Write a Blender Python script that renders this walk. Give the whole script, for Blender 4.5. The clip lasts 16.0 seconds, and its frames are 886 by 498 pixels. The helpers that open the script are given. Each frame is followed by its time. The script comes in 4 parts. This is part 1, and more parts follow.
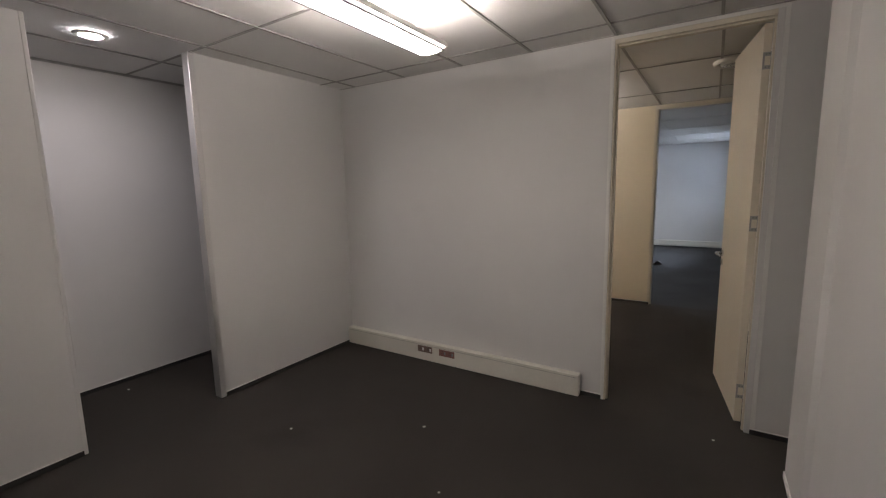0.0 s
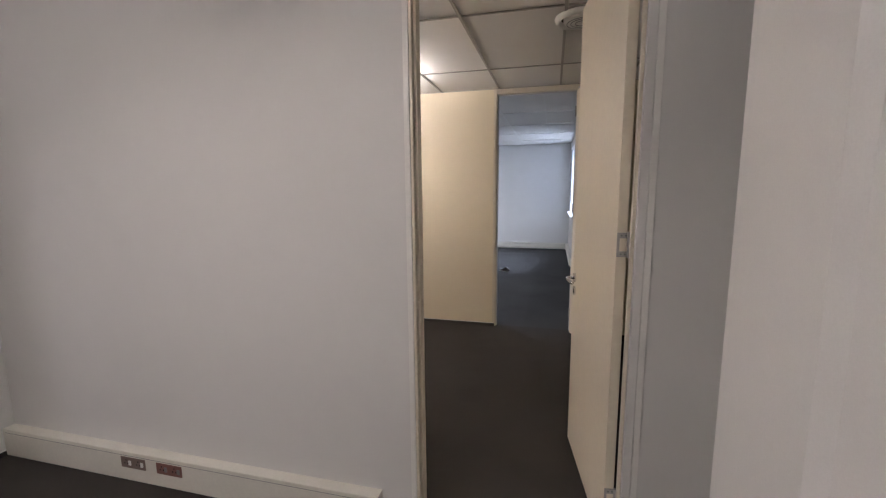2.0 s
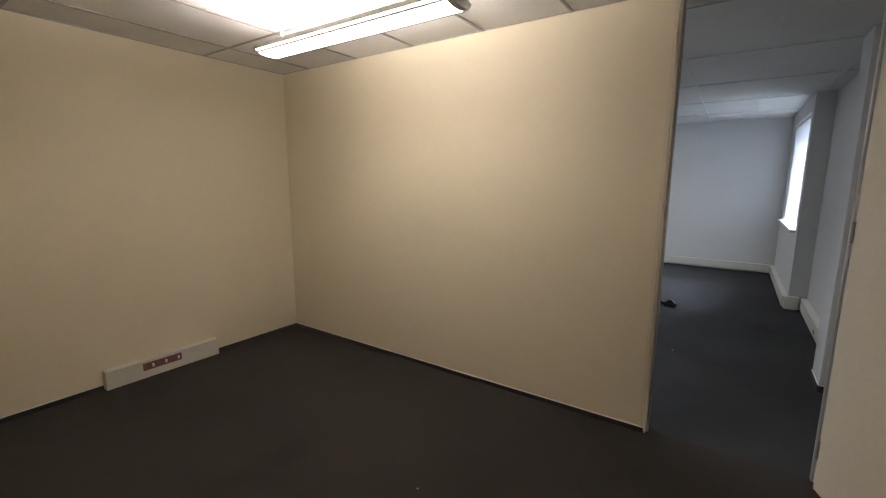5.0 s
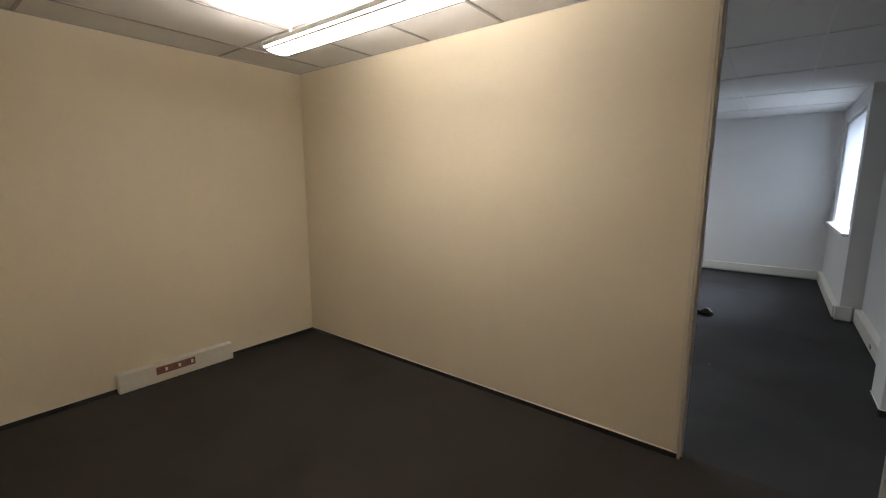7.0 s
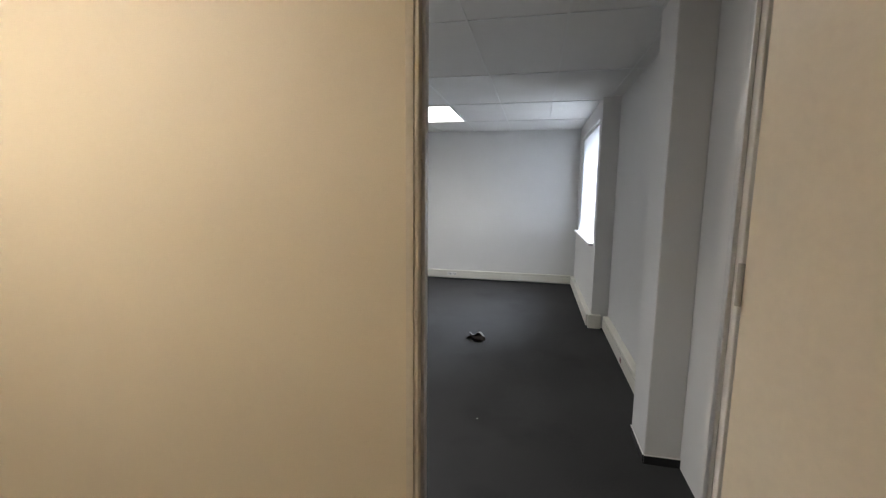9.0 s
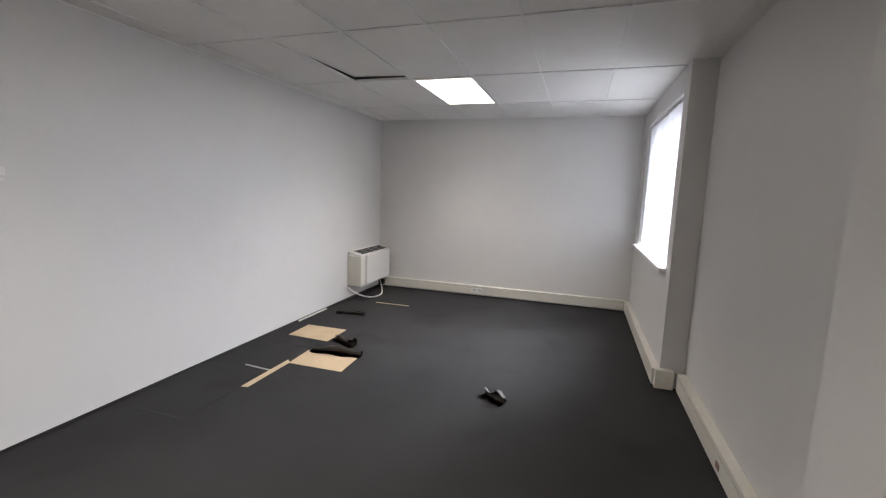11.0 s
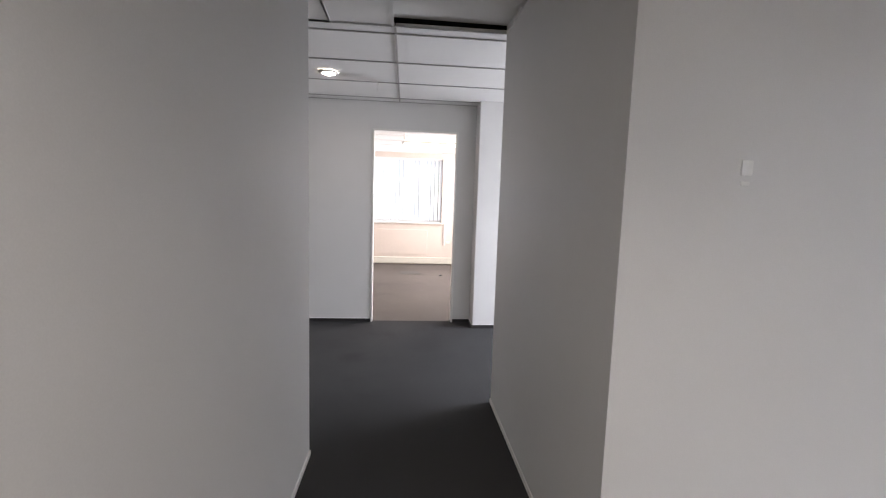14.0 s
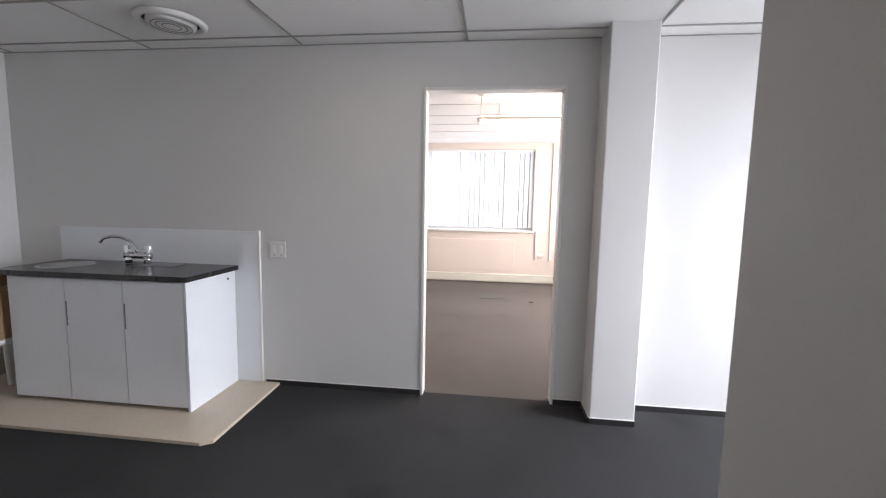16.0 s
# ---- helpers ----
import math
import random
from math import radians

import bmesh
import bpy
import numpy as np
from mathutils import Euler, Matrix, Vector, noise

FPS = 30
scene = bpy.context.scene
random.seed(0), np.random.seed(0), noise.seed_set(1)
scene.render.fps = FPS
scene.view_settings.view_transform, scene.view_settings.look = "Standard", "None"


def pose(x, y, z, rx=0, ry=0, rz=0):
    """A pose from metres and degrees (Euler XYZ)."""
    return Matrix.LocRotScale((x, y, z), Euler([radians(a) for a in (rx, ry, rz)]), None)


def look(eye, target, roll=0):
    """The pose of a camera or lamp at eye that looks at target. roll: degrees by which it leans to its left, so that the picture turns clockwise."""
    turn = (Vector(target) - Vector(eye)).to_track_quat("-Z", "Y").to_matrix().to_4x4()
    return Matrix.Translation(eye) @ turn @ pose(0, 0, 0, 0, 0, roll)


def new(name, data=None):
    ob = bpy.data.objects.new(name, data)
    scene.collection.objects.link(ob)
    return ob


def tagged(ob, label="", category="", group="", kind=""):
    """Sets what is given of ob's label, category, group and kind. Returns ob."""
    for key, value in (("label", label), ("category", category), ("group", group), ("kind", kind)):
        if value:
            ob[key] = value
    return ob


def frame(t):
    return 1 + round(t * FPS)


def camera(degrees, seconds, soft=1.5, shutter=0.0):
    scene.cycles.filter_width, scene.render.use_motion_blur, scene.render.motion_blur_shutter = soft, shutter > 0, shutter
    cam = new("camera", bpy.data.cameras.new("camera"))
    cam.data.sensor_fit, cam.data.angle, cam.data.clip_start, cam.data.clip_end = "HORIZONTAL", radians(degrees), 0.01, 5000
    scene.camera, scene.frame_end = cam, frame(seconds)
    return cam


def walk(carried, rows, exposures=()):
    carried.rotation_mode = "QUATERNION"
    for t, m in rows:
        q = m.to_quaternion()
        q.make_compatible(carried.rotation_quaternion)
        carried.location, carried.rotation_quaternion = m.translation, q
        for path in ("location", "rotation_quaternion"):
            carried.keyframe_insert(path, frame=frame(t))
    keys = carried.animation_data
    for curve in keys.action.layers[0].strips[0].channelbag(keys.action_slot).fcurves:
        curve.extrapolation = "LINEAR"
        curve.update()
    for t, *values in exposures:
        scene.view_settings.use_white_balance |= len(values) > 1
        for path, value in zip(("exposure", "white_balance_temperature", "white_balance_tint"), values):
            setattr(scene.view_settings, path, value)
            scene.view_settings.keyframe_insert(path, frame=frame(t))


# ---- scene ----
# camera and walk
cam = camera(92.5, 16.0, soft=1.2)
PATH = [
    (0, (-0.247, 0.374, 1.574), (-1.31, 2.045, 1.293), -1.2),
    (0.5, (-0.266, 0.67, 1.582), (-1.25, 2.39, 1.316), -1.6),
    (1, (-0.284, 0.98, 1.563), (-1.079, 2.795, 1.288), -1.4),
    (1.5, (-0.305, 1.398, 1.558), (-0.875, 3.295, 1.282), -1.2),
    (2, (-0.296, 1.848, 1.551), (-0.79, 3.764, 1.261), -0.5),
    (2.5, (-0.347, 2.301, 1.54), (-0.834, 4.219, 1.254), 0.4),
    (3, (-0.408, 2.694, 1.558), (-0.879, 4.612, 1.243), -0.0),
    (3.5, (-0.379, 3.071, 1.547), (-0.989, 4.948, 1.224), 1.1),
    (4, (-0.407, 3.346, 1.537), (-1.202, 5.151, 1.208), 0.8),
    (4.5, (-0.524, 3.584, 1.553), (-1.537, 5.276, 1.224), 0.5),
    (7, (-0.601, 3.905, 1.556), (-1.811, 5.464, 1.234), 0.0),
    (7.5, (-0.548, 4.059, 1.581), (-1.32, 5.878, 1.272), 0.6),
    (8, (-0.594, 4.413, 1.542), (-0.991, 6.356, 1.279), 0.5),
    (10.5, (-0.51, 6.405, 1.522), (-1.015, 8.321, 1.247), 1.5),
    (11, (-0.617, 6.592, 1.534), (-1.216, 8.481, 1.259), 1.9),
    (11.5, (-0.7, 6.745, 1.533), (-1.651, 8.482, 1.253), 1.7),
    (12, (-0.809, 6.86, 1.538), (-2.185, 8.286, 1.269), 2.9),
    (12.5, (-1.007, 6.889, 1.554), (-2.73, 7.855, 1.24), 2.7),
    (13, (-1.364, 6.903, 1.575), (-3.226, 7.57, 1.28), 2.6),
    (13.5, (-1.908, 7.035, 1.553), (-3.846, 7.439, 1.266), 2.9),
    (14, (-2.365, 7.038, 1.426), (-4.346, 7.217, 1.212), 1.8),
    (14.5, (-2.865, 7.084, 1.385), (-4.852, 7.222, 1.207), 1.6),
    (15, (-3.394, 7.15, 1.393), (-5.387, 7.142, 1.221), 1.4),
    (15.5, (-3.886, 7.162, 1.42), (-5.876, 7.098, 1.232), 1.4),
    (16, (-4.31, 7.159, 1.439), (-6.285, 6.926, 1.227), 1.1),
]
EXPOSURES = [(0, 0.02, 6450, 14), (1.0, 0.4, 6400, 14), (2.0, 0.6, 6250, 17), (3.0, 0.58, 6200, 16), (4.0, 0.22, 6350, 14), (4.5, 0.02, 6500, 12), (7.0, 0.05, 6550, 11), (8.0, 0.25, 6700, 10),
             (10.3, 0.65, 7350, 16), (11.5, 0.42, 7600, 18), (12.0, 0.28, 7650, 18), (13.5, 0.26, 7600, 18), (14.5, 0.38, 7650, 19), (15, 0.42, 7650, 18), (16, 0.12, 7600, 18)]
walk(cam, [(t, look(eye, target, roll)) for t, eye, target, roll in PATH], EXPOSURES)

# world and large lights
world = bpy.data.worlds.new("world")
scene.world = world
world.use_nodes = True
sky = world.node_tree.nodes.new("ShaderNodeTexSky")
sky.sky_type, sky.sun_disc = "NISHITA", False
sky.sun_elevation, sky.sun_rotation = radians(50), radians(120)
world.node_tree.links.new(sky.outputs[0], world.node_tree.nodes["Background"].inputs[0])
world.node_tree.nodes["Background"].inputs[1].default_value = 0.1


def window_lamp(name, m, width, height, watts, colour, fan=150):
    """Daylight coming in through one window's opening."""
    d = bpy.data.lights.new(name, "AREA")
    d.shape, d.size, d.size_y, d.energy, d.color = "RECTANGLE", width, height, watts, colour
    d.spread = radians(fan)
    ob = new(name, d)
    ob.matrix_world = m
    return ob


DAY = (0.68, 0.81, 1.0)
window_lamp("office_window_daylight", look((1.6, 12.2, 3.05), (-2.2, 9.6, 0.7)), 4.6, 1.9, 950, DAY, 160)
window_lamp("far_room_window_daylight", look((-12.37, 5.9, 1.70), (-9, 5.9, 1.70)), 3.8, 1.4, 90, DAY)
window_lamp("far_room_side_daylight", look((-10.3, 9.45, 1.65), (-10.3, 5, 1.5)), 3.7, 1.45, 240, (0.86, 0.91, 1.0))
window_lamp("kitchen_window_daylight", look((-6.4, 11.02, 1.6), (-6.3, 8.6, 0.0)), 1.7, 1.4, 205, DAY, 130)
for y, watts in ((11.04, 15), (7.38, 18)):
    window_lamp("panel_lamp", pose(-1.9075, y, 2.545), 0.53, 1.1, watts, (0.93, 0.97, 1.0), 120)
TUBE_POWER, UP_POWER, PANEL_POWER, SPOT_POWER = 16.5, 105.0, 4.0, 300.0

# materials
def mat(name, colour, rough=0.6, metal=0.0, var=0.06, size=1.2, grain=70.0, bump=0.05, tint=None, stain=0.0, gloss=0.5):
    """A surface whose colour varies at two scales, with a fine relief, in metres of the world."""
    m = bpy.data.materials.new(name)
    m.use_nodes = True
    nt = m.node_tree
    n, ln = nt.nodes, nt.links
    b = n["Principled BSDF"]
    geo = n.new("ShaderNodeNewGeometry")
    big, fine = n.new("ShaderNodeTexNoise"), n.new("ShaderNodeTexNoise")
    big.inputs["Scale"].default_value, big.inputs["Detail"].default_value = 1 / size, 5
    fine.inputs["Scale"].default_value, fine.inputs["Detail"].default_value = grain, 3
    for k in (big, fine):
        ln.new(geo.outputs["Position"], k.inputs["Vector"])
    total = n.new("ShaderNodeMath")
    total.operation = "MULTIPLY_ADD"
    total.inputs[1].default_value = 0.5
    half = n.new("ShaderNodeMath")
    half.operation = "MULTIPLY"
    half.inputs[1].default_value = 0.5
    ln.new(big.outputs[0], half.inputs[0])
    ln.new(fine.outputs[0], total.inputs[0])
    ln.new(half.outputs[0], total.inputs[2])
    ramp = n.new("ShaderNodeValToRGB")
    dark = [c * (1 - var * 2) for c in colour]
    light = [min(1, c * (1 + var)) for c in (tint or colour)]
    ramp.color_ramp.elements[0].position, ramp.color_ramp.elements[1].position = 0.3, 0.7
    ramp.color_ramp.elements[0].color, ramp.color_ramp.elements[1].color = (*dark, 1), (*light, 1)
    ln.new(total.outputs[0], ramp.inputs[0])
    last = ramp.outputs[0]
    if stain:
        spots = n.new("ShaderNodeTexNoise")
        spots.inputs["Scale"].default_value, spots.inputs["Detail"].default_value = 1.7, 6
        ln.new(geo.outputs["Position"], spots.inputs["Vector"])
        cut = n.new("ShaderNodeValToRGB")
        cut.color_ramp.elements[0].position, cut.color_ramp.elements[1].position = 0.58, 0.72
        cut.color_ramp.elements[1].color = (stain, stain, stain, 1)
        ln.new(spots.outputs[0], cut.inputs[0])
        mix = n.new("ShaderNodeMix")
        mix.data_type = "RGBA"
        ln.new(cut.outputs[0], mix.inputs[0])
        ln.new(last, mix.inputs[6])
        mix.inputs[7].default_value = (*[c * 0.45 for c in colour], 1)
        last = mix.outputs[2]
    ln.new(last, b.inputs["Base Color"])
    b.inputs["Specular IOR Level"].default_value = gloss
    b.inputs["Roughness"].default_value, b.inputs["Metallic"].default_value = rough, metal
    if bump:
        bp = n.new("ShaderNodeBump")
        bp.inputs["Strength"].default_value, bp.inputs["Distance"].default_value = bump, 0.004
        ln.new(fine.outputs[0], bp.inputs["Height"])
        ln.new(bp.outputs[0], b.inputs["Normal"])
    return m


def glow(name, colour, power):
    m = bpy.data.materials.new(name)
    m.use_nodes = True
    b = m.node_tree.nodes["Principled BSDF"]
    b.inputs["Base Color"].default_value = (0.8, 0.8, 0.8, 1)
    b.inputs["Emission Color"].default_value = (*colour, 1)
    b.inputs["Emission Strength"].default_value = power
    return m


WHITE = mat("white_wall_paint", (0.63, 0.62, 0.605), 0.55, var=0.03, grain=260, bump=0.05, stain=0.05)
CREAM = mat("cream_wall_paint", (0.72, 0.64, 0.485), 0.55, var=0.03, grain=260, bump=0.05, stain=0.05)
DOOR = mat("cream_door_paint", (0.72, 0.65, 0.53), 0.38, var=0.03, grain=40, bump=0.03, stain=0.04)
FRAME = mat("pale_frame_paint", (0.66, 0.60, 0.49), 0.4, var=0.04, grain=60, bump=0.03)
ALU = mat("brushed_aluminium", (0.62, 0.61, 0.60), 0.38, 0.7, var=0.06, grain=90)
CARPET = mat("charcoal_carpet", (0.034, 0.0295, 0.026), 0.97, var=0.2, size=0.9, grain=420, bump=0.9, stain=0.45, gloss=0.2)
CARPET_BLUE = mat("blue_charcoal_carpet", (0.041, 0.0405, 0.0415), 0.97, var=0.2, size=0.9, grain=420, bump=0.9, stain=0.5, gloss=0.15)
# Brown tone its own; the extra paleness is grazing glare put into the colour.
CARPET_FAR = mat("grey_brown_glare_carpet", (0.105, 0.088, 0.080), 0.9, var=0.14, size=0.9, grain=420, bump=0.6, stain=0.3)
ROLL = mat("brown_carpet_underlay", (0.085, 0.072, 0.060), 0.9, var=0.2, size=0.08, grain=200, bump=0.25)
CARPET_BACK = mat("carpet_underside", (0.36, 0.35, 0.33), 0.9, var=0.15, size=0.1, grain=200, bump=0.4)
BOARD = mat("bare_floor_board", (0.52, 0.39, 0.25), 0.75, var=0.10, size=0.25, grain=120, bump=0.15, stain=0.2)
PLATFORM = mat("pale_laminate_board", (0.58, 0.49, 0.39), 0.5, var=0.07, size=0.4, grain=60, bump=0.05)
TILE = mat("ceiling_tile", (0.78, 0.77, 0.75), 0.85, var=0.05, size=0.8, grain=260, bump=0.5, stain=0.06)
BAR_GREY = mat("grey_ceiling_bar", (0.36, 0.35, 0.33), 0.5, var=0.08)
BAR_WHITE = mat("white_ceiling_bar", (0.79, 0.785, 0.77), 0.65, var=0.04)
# Near-black: the shade of the void above the tiles is put into the colour.
VOID = mat("ceiling_void_shade", (0.03, 0.03, 0.03), 0.95)
PLASTIC = mat("white_plastic", (0.72, 0.71, 0.68), 0.35, var=0.03, bump=0.01, stain=0.06)
TRUNK = mat("ivory_trunking", (0.66, 0.64, 0.57), 0.4, var=0.04, bump=0.02, stain=0.06)
BROWN = mat("brown_socket_plastic", (0.16, 0.11, 0.09), 0.4, var=0.08)
RUSSET = mat("red_brown_socket_plastic", (0.20, 0.09, 0.075), 0.4, var=0.08)
GREYP = mat("grey_plastic", (0.20, 0.20, 0.20), 0.5, var=0.08)
VINYL = mat("black_skirting_vinyl", (0.018, 0.017, 0.017), 0.55, var=0.1)
CHROME = mat("chrome", (0.75, 0.75, 0.76), 0.14, 1.0, var=0.03, bump=0)
STEEL = mat("stainless_steel", (0.58, 0.58, 0.59), 0.28, 1.0, var=0.06, grain=150, bump=0.02)
LAMINATE = mat("white_cabinet_laminate", (0.76, 0.78, 0.80), 0.35, var=0.02, bump=0.01, stain=0.05)
STONE = mat("black_speckled_worktop", (0.025, 0.022, 0.022), 0.22, var=0.5, size=0.05, grain=300, bump=0.02)
CARD = mat("brown_cardboard", (0.36, 0.23, 0.13), 0.85, var=0.1, size=0.2)
WORN = mat("worn_carpet", (0.11, 0.105, 0.10), 0.95, var=0.15, size=0.15, grain=300, bump=0.5)
PAPER = mat("scrap_paper", (0.38, 0.37, 0.35), 0.9, var=0.08)
BEIGE = mat("beige_wall_paint", (0.66, 0.58, 0.52), 0.6, var=0.03, grain=160, bump=0.1)
SLOT = mat("black_slot", (0.01, 0.01, 0.01), 0.7)
TUBE = glow("lamp_diffuser", (1.0, 0.905, 0.82), TUBE_POWER)
UPLIGHT = glow("lamp_open_top", (1.0, 0.905, 0.82), UP_POWER)
# Glow added so the far room lamp's underside doesn't come out dark.
TUBE_DAY = glow("far_lamp_added_glow", (1.0, 0.97, 0.95), 3.5)
PANEL = glow("panel_diffuser", (0.93, 0.97, 1.0), PANEL_POWER)
SPOT = glow("downlight_lens", (1.0, 0.94, 0.97), SPOT_POWER)

SPOT_DIM = glow("dim_downlight_lens", (1.0, 0.95, 0.88), 90.0)

BLIND = bpy.data.materials.new("white_blind_fabric")
BLIND.use_nodes = True
_n = BLIND.node_tree.nodes
_d, _t, _m = _n.new("ShaderNodeBsdfDiffuse"), _n.new("ShaderNodeBsdfTranslucent"), _n.new("ShaderNodeMixShader")
_d.inputs[0].default_value = (0.8, 0.8, 0.8, 1)
_t.inputs[0].default_value = (0.85, 0.86, 0.88, 1)
_m.inputs[0].default_value = 0.6
BLIND.node_tree.links.new(_d.outputs[0], _m.inputs[1])
BLIND.node_tree.links.new(_t.outputs[0], _m.inputs[2])
BLIND.node_tree.links.new(_m.outputs[0], _n["Material Output"].inputs[0])
GLASS = bpy.data.materials.new("window_glass")
GLASS.use_nodes = True
GLASS.node_tree.nodes["Principled BSDF"].inputs["Transmission Weight"].default_value = 1.0
GLASS.node_tree.nodes["Principled BSDF"].inputs["Roughness"].default_value = 0.02


# mesh helpers
def box(bm, a, b, bevel=0.0, m=None):
    """Adds a box from corner a to corner b, its edges rounded by bevel, turned by m."""
    made = bmesh.ops.create_cube(bm, size=1)["verts"]
    lo = [min(p, q) for p, q in zip(a, b)]
    hi = [max(p, q) for p, q in zip(a, b)]
    for v in made:
        v.co = [lo[i] if v.co[i] < 0 else hi[i] for i in range(3)]
    if bevel:
        edges = list({e for v in made for e in v.link_edges})
        out = bmesh.ops.bevel(bm, geom=edges, offset=bevel, segments=2, affect="EDGES", profile=0.5)
        made = list({v for f in out["faces"] for v in f.verts} | {v for v in made if v.is_valid})
    if m is not None:
        bmesh.ops.transform(bm, matrix=m, verts=made)
    return bm


def rod(bm, a, b, r, r2=None, n=16):
    """Adds a round bar from a to b."""
    a, b = Vector(a), Vector(b)
    m = Matrix.Translation((a + b) / 2) @ (b - a).to_track_quat("Z", "Y").to_matrix().to_4x4()
    bmesh.ops.create_cone(bm, cap_ends=True, segments=n, radius1=r, radius2=r if r2 is None else r2, depth=(b - a).length, matrix=m)
    return bm


def ring(bm, c, profile, n=40):
    """Adds a turned shape round the upright through c: profile is (radius, height) pairs."""
    rows = [[bm.verts.new((c[0] + r * math.cos(2 * math.pi * k / n), c[1] + r * math.sin(2 * math.pi * k / n), c[2] + h)) for k in range(n)] for r, h in profile]
    for p, q in zip(rows, rows[1:]):
        for k in range(n):
            bm.faces.new((p[k], p[(k + 1) % n], q[(k + 1) % n], q[k]))
    return rows


def mesh_of(name, bm, material, smooth=False):
    d = bpy.data.meshes.new(name)
    bmesh.ops.recalc_face_normals(bm, faces=bm.faces)
    if smooth:
        for f in bm.faces:
            f.smooth = True
    bm.to_mesh(d)
    bm.free()
    d.materials.append(material)
    return d


def part(name, bm, material, parent, label="", smooth=False):
    ob = new(name, mesh_of(name, bm, material, smooth))
    ob.parent = parent
    return tagged(ob, label)


def thing(name, at, label, category, group="", kind=""):
    ob = new(name)
    ob.location = at
    ob.empty_display_size = 0.1
    return tagged(ob, label, category, group, kind)


def solid(name, a, b, material, label="", bevel=0.0):
    ob = new(name, mesh_of(name, box(bmesh.new(), a, b, bevel), material))
    return tagged(ob, label, kind="structure")


def sweep(bm, points, r, n=8):
    """Adds a round tube along points."""
    pts = [Vector(p) for p in points]
    rows = []
    for i, p in enumerate(pts):
        d = (pts[min(i + 1, len(pts) - 1)] - pts[max(i - 1, 0)]).normalized()
        q = d.to_track_quat("Z", "Y")
        rows.append([bm.verts.new(p + q @ Vector((r * math.cos(2 * math.pi * k / n), r * math.sin(2 * math.pi * k / n), 0))) for k in range(n)])
    for p, q in zip(rows, rows[1:]):
        for k in range(n):
            bm.faces.new((p[k], p[(k + 1) % n], q[(k + 1) % n], q[k]))
    bm.faces.new(rows[0])
    bm.faces.new(rows[-1])
    return bm


# plan, in metres
H = 2.55
TOP = 2.75
W1, W1B = 3.50, 3.60          # wall between the first and the cream room
P1, P1B = 6.435, 6.53         # wall between the cream room and the office
DOOR_TOP = 2.495
CX0, CX1, CY1 = -3.58, 0.10, 12.63
DX, EX = -7.345, -12.2

solid("floor_front", (-4.5, -1.7, -0.12), (0.7, 6.48, 0), CARPET, "worn brown-black carpet with stains and scuffs")
solid("floor_office", (DX - 0.05, 6.48, -0.12), (0.7, 12.8, 0), CARPET_BLUE, "worn blue-charcoal carpet with stains and scuffs")
solid("floor_kitchen", (DX - 0.05, -1.7, -0.12), (-4.5, 6.48, 0), CARPET_BLUE, "worn blue-charcoal carpet with stains and scuffs")
solid("floor_far", (-13.4, -1.7, -0.12), (DX - 0.05, 12.8, 0), CARPET_FAR, "worn grey-brown carpet in a bright room, glare put into its colour")
solid("ceiling_slab", (-13.4, -1.7, TOP), (0.7, 12.8, TOP + 0.1), VOID)

# first room
solid("wall_first_north", (-4.5, W1, 0), (-0.853, W1 + 0.05, TOP), WHITE)
solid("wall_first_north_nib", (0.03, W1, 0), (0.6, W1 + 0.05, TOP), WHITE)
solid("wall_first_over_door", (-0.853, W1, DOOR_TOP + 0.03), (0.03, W1 + 0.05, TOP), WHITE)
solid("wall_cream_south", (-4.3, W1 + 0.05, 0), (-0.853, W1B, TOP), CREAM)
solid("wall_cream_south_nib", (0.03, W1 + 0.05, 0), (0.48, W1B, TOP), CREAM)
solid("wall_cream_over_door_south", (-0.853, W1 + 0.05, DOOR_TOP + 0.03), (0.03, W1B, TOP), CREAM)
solid("partition_west", (-3.455, 2.10, 0), (-3.386, W1, TOP), WHITE)
solid("partition_end_post", (-3.462, 2.055, 0), (-3.379, 2.10, TOP), ALU, "pale aluminium end post of the partition", 0.004)
solid("wall_first_west", (-3.49, -1.5, 0), (-3.42, 1.21, TOP), WHITE)
solid("wall_first_west_end", (-3.494, 1.21, 0), (-3.416, 1.232, TOP), WHITE, "", 0.004)
solid("wall_alcove", (-4.5, -1.5, 0), (-4.40, W1, TOP), WHITE)
solid("wall_first_south", (-4.5, -1.6, 0), (0.6, -1.5, TOP), WHITE)
bm = bmesh.new()
foot = [bm.verts.new((x, y, 0)) for x, y in ((0.163, 3.10), (0.163, 2.70), (0.185, 2.66), (0.20, 2.28), (0.165, 2.24), (0.165, -1.5), (0.6, -1.5), (0.6, 3.10))]
up = bmesh.ops.extrude_face_region(bm, geom=[bm.faces.new(foot)])["geom"]
bmesh.ops.translate(bm, vec=(0, 0, TOP), verts=[v for v in up if isinstance(v, bmesh.types.BMVert)])
tagged(new("wall_first_east", mesh_of("wall_first_east", bm, WHITE)), kind="structure")
solid("wall_east", (0.5, 3.10, 0), (0.6, 6.53, TOP), WHITE)

# cream room
solid("wall_cream_east", (0.48, W1B, 0), (0.5, P1, TOP), CREAM)
solid("wall_cream_west", (-4.4, W1B, 0), (-4.3, P1, TOP), CREAM)
solid("wall_cream_north", (-4.4, P1, 0), (-0.893, P1 + 0.05, TOP), CREAM)
solid("wall_cream_north_nib", (-0.05, P1, 0), (0.5, P1 + 0.05, TOP), CREAM)
solid("wall_cream_over_door_north", (-0.893, P1, DOOR_TOP + 0.03), (-0.05, P1 + 0.05, TOP), CREAM)
solid("wall_office_south", (-4.4, P1 + 0.05, 0), (-0.893, P1B, TOP), WHITE)
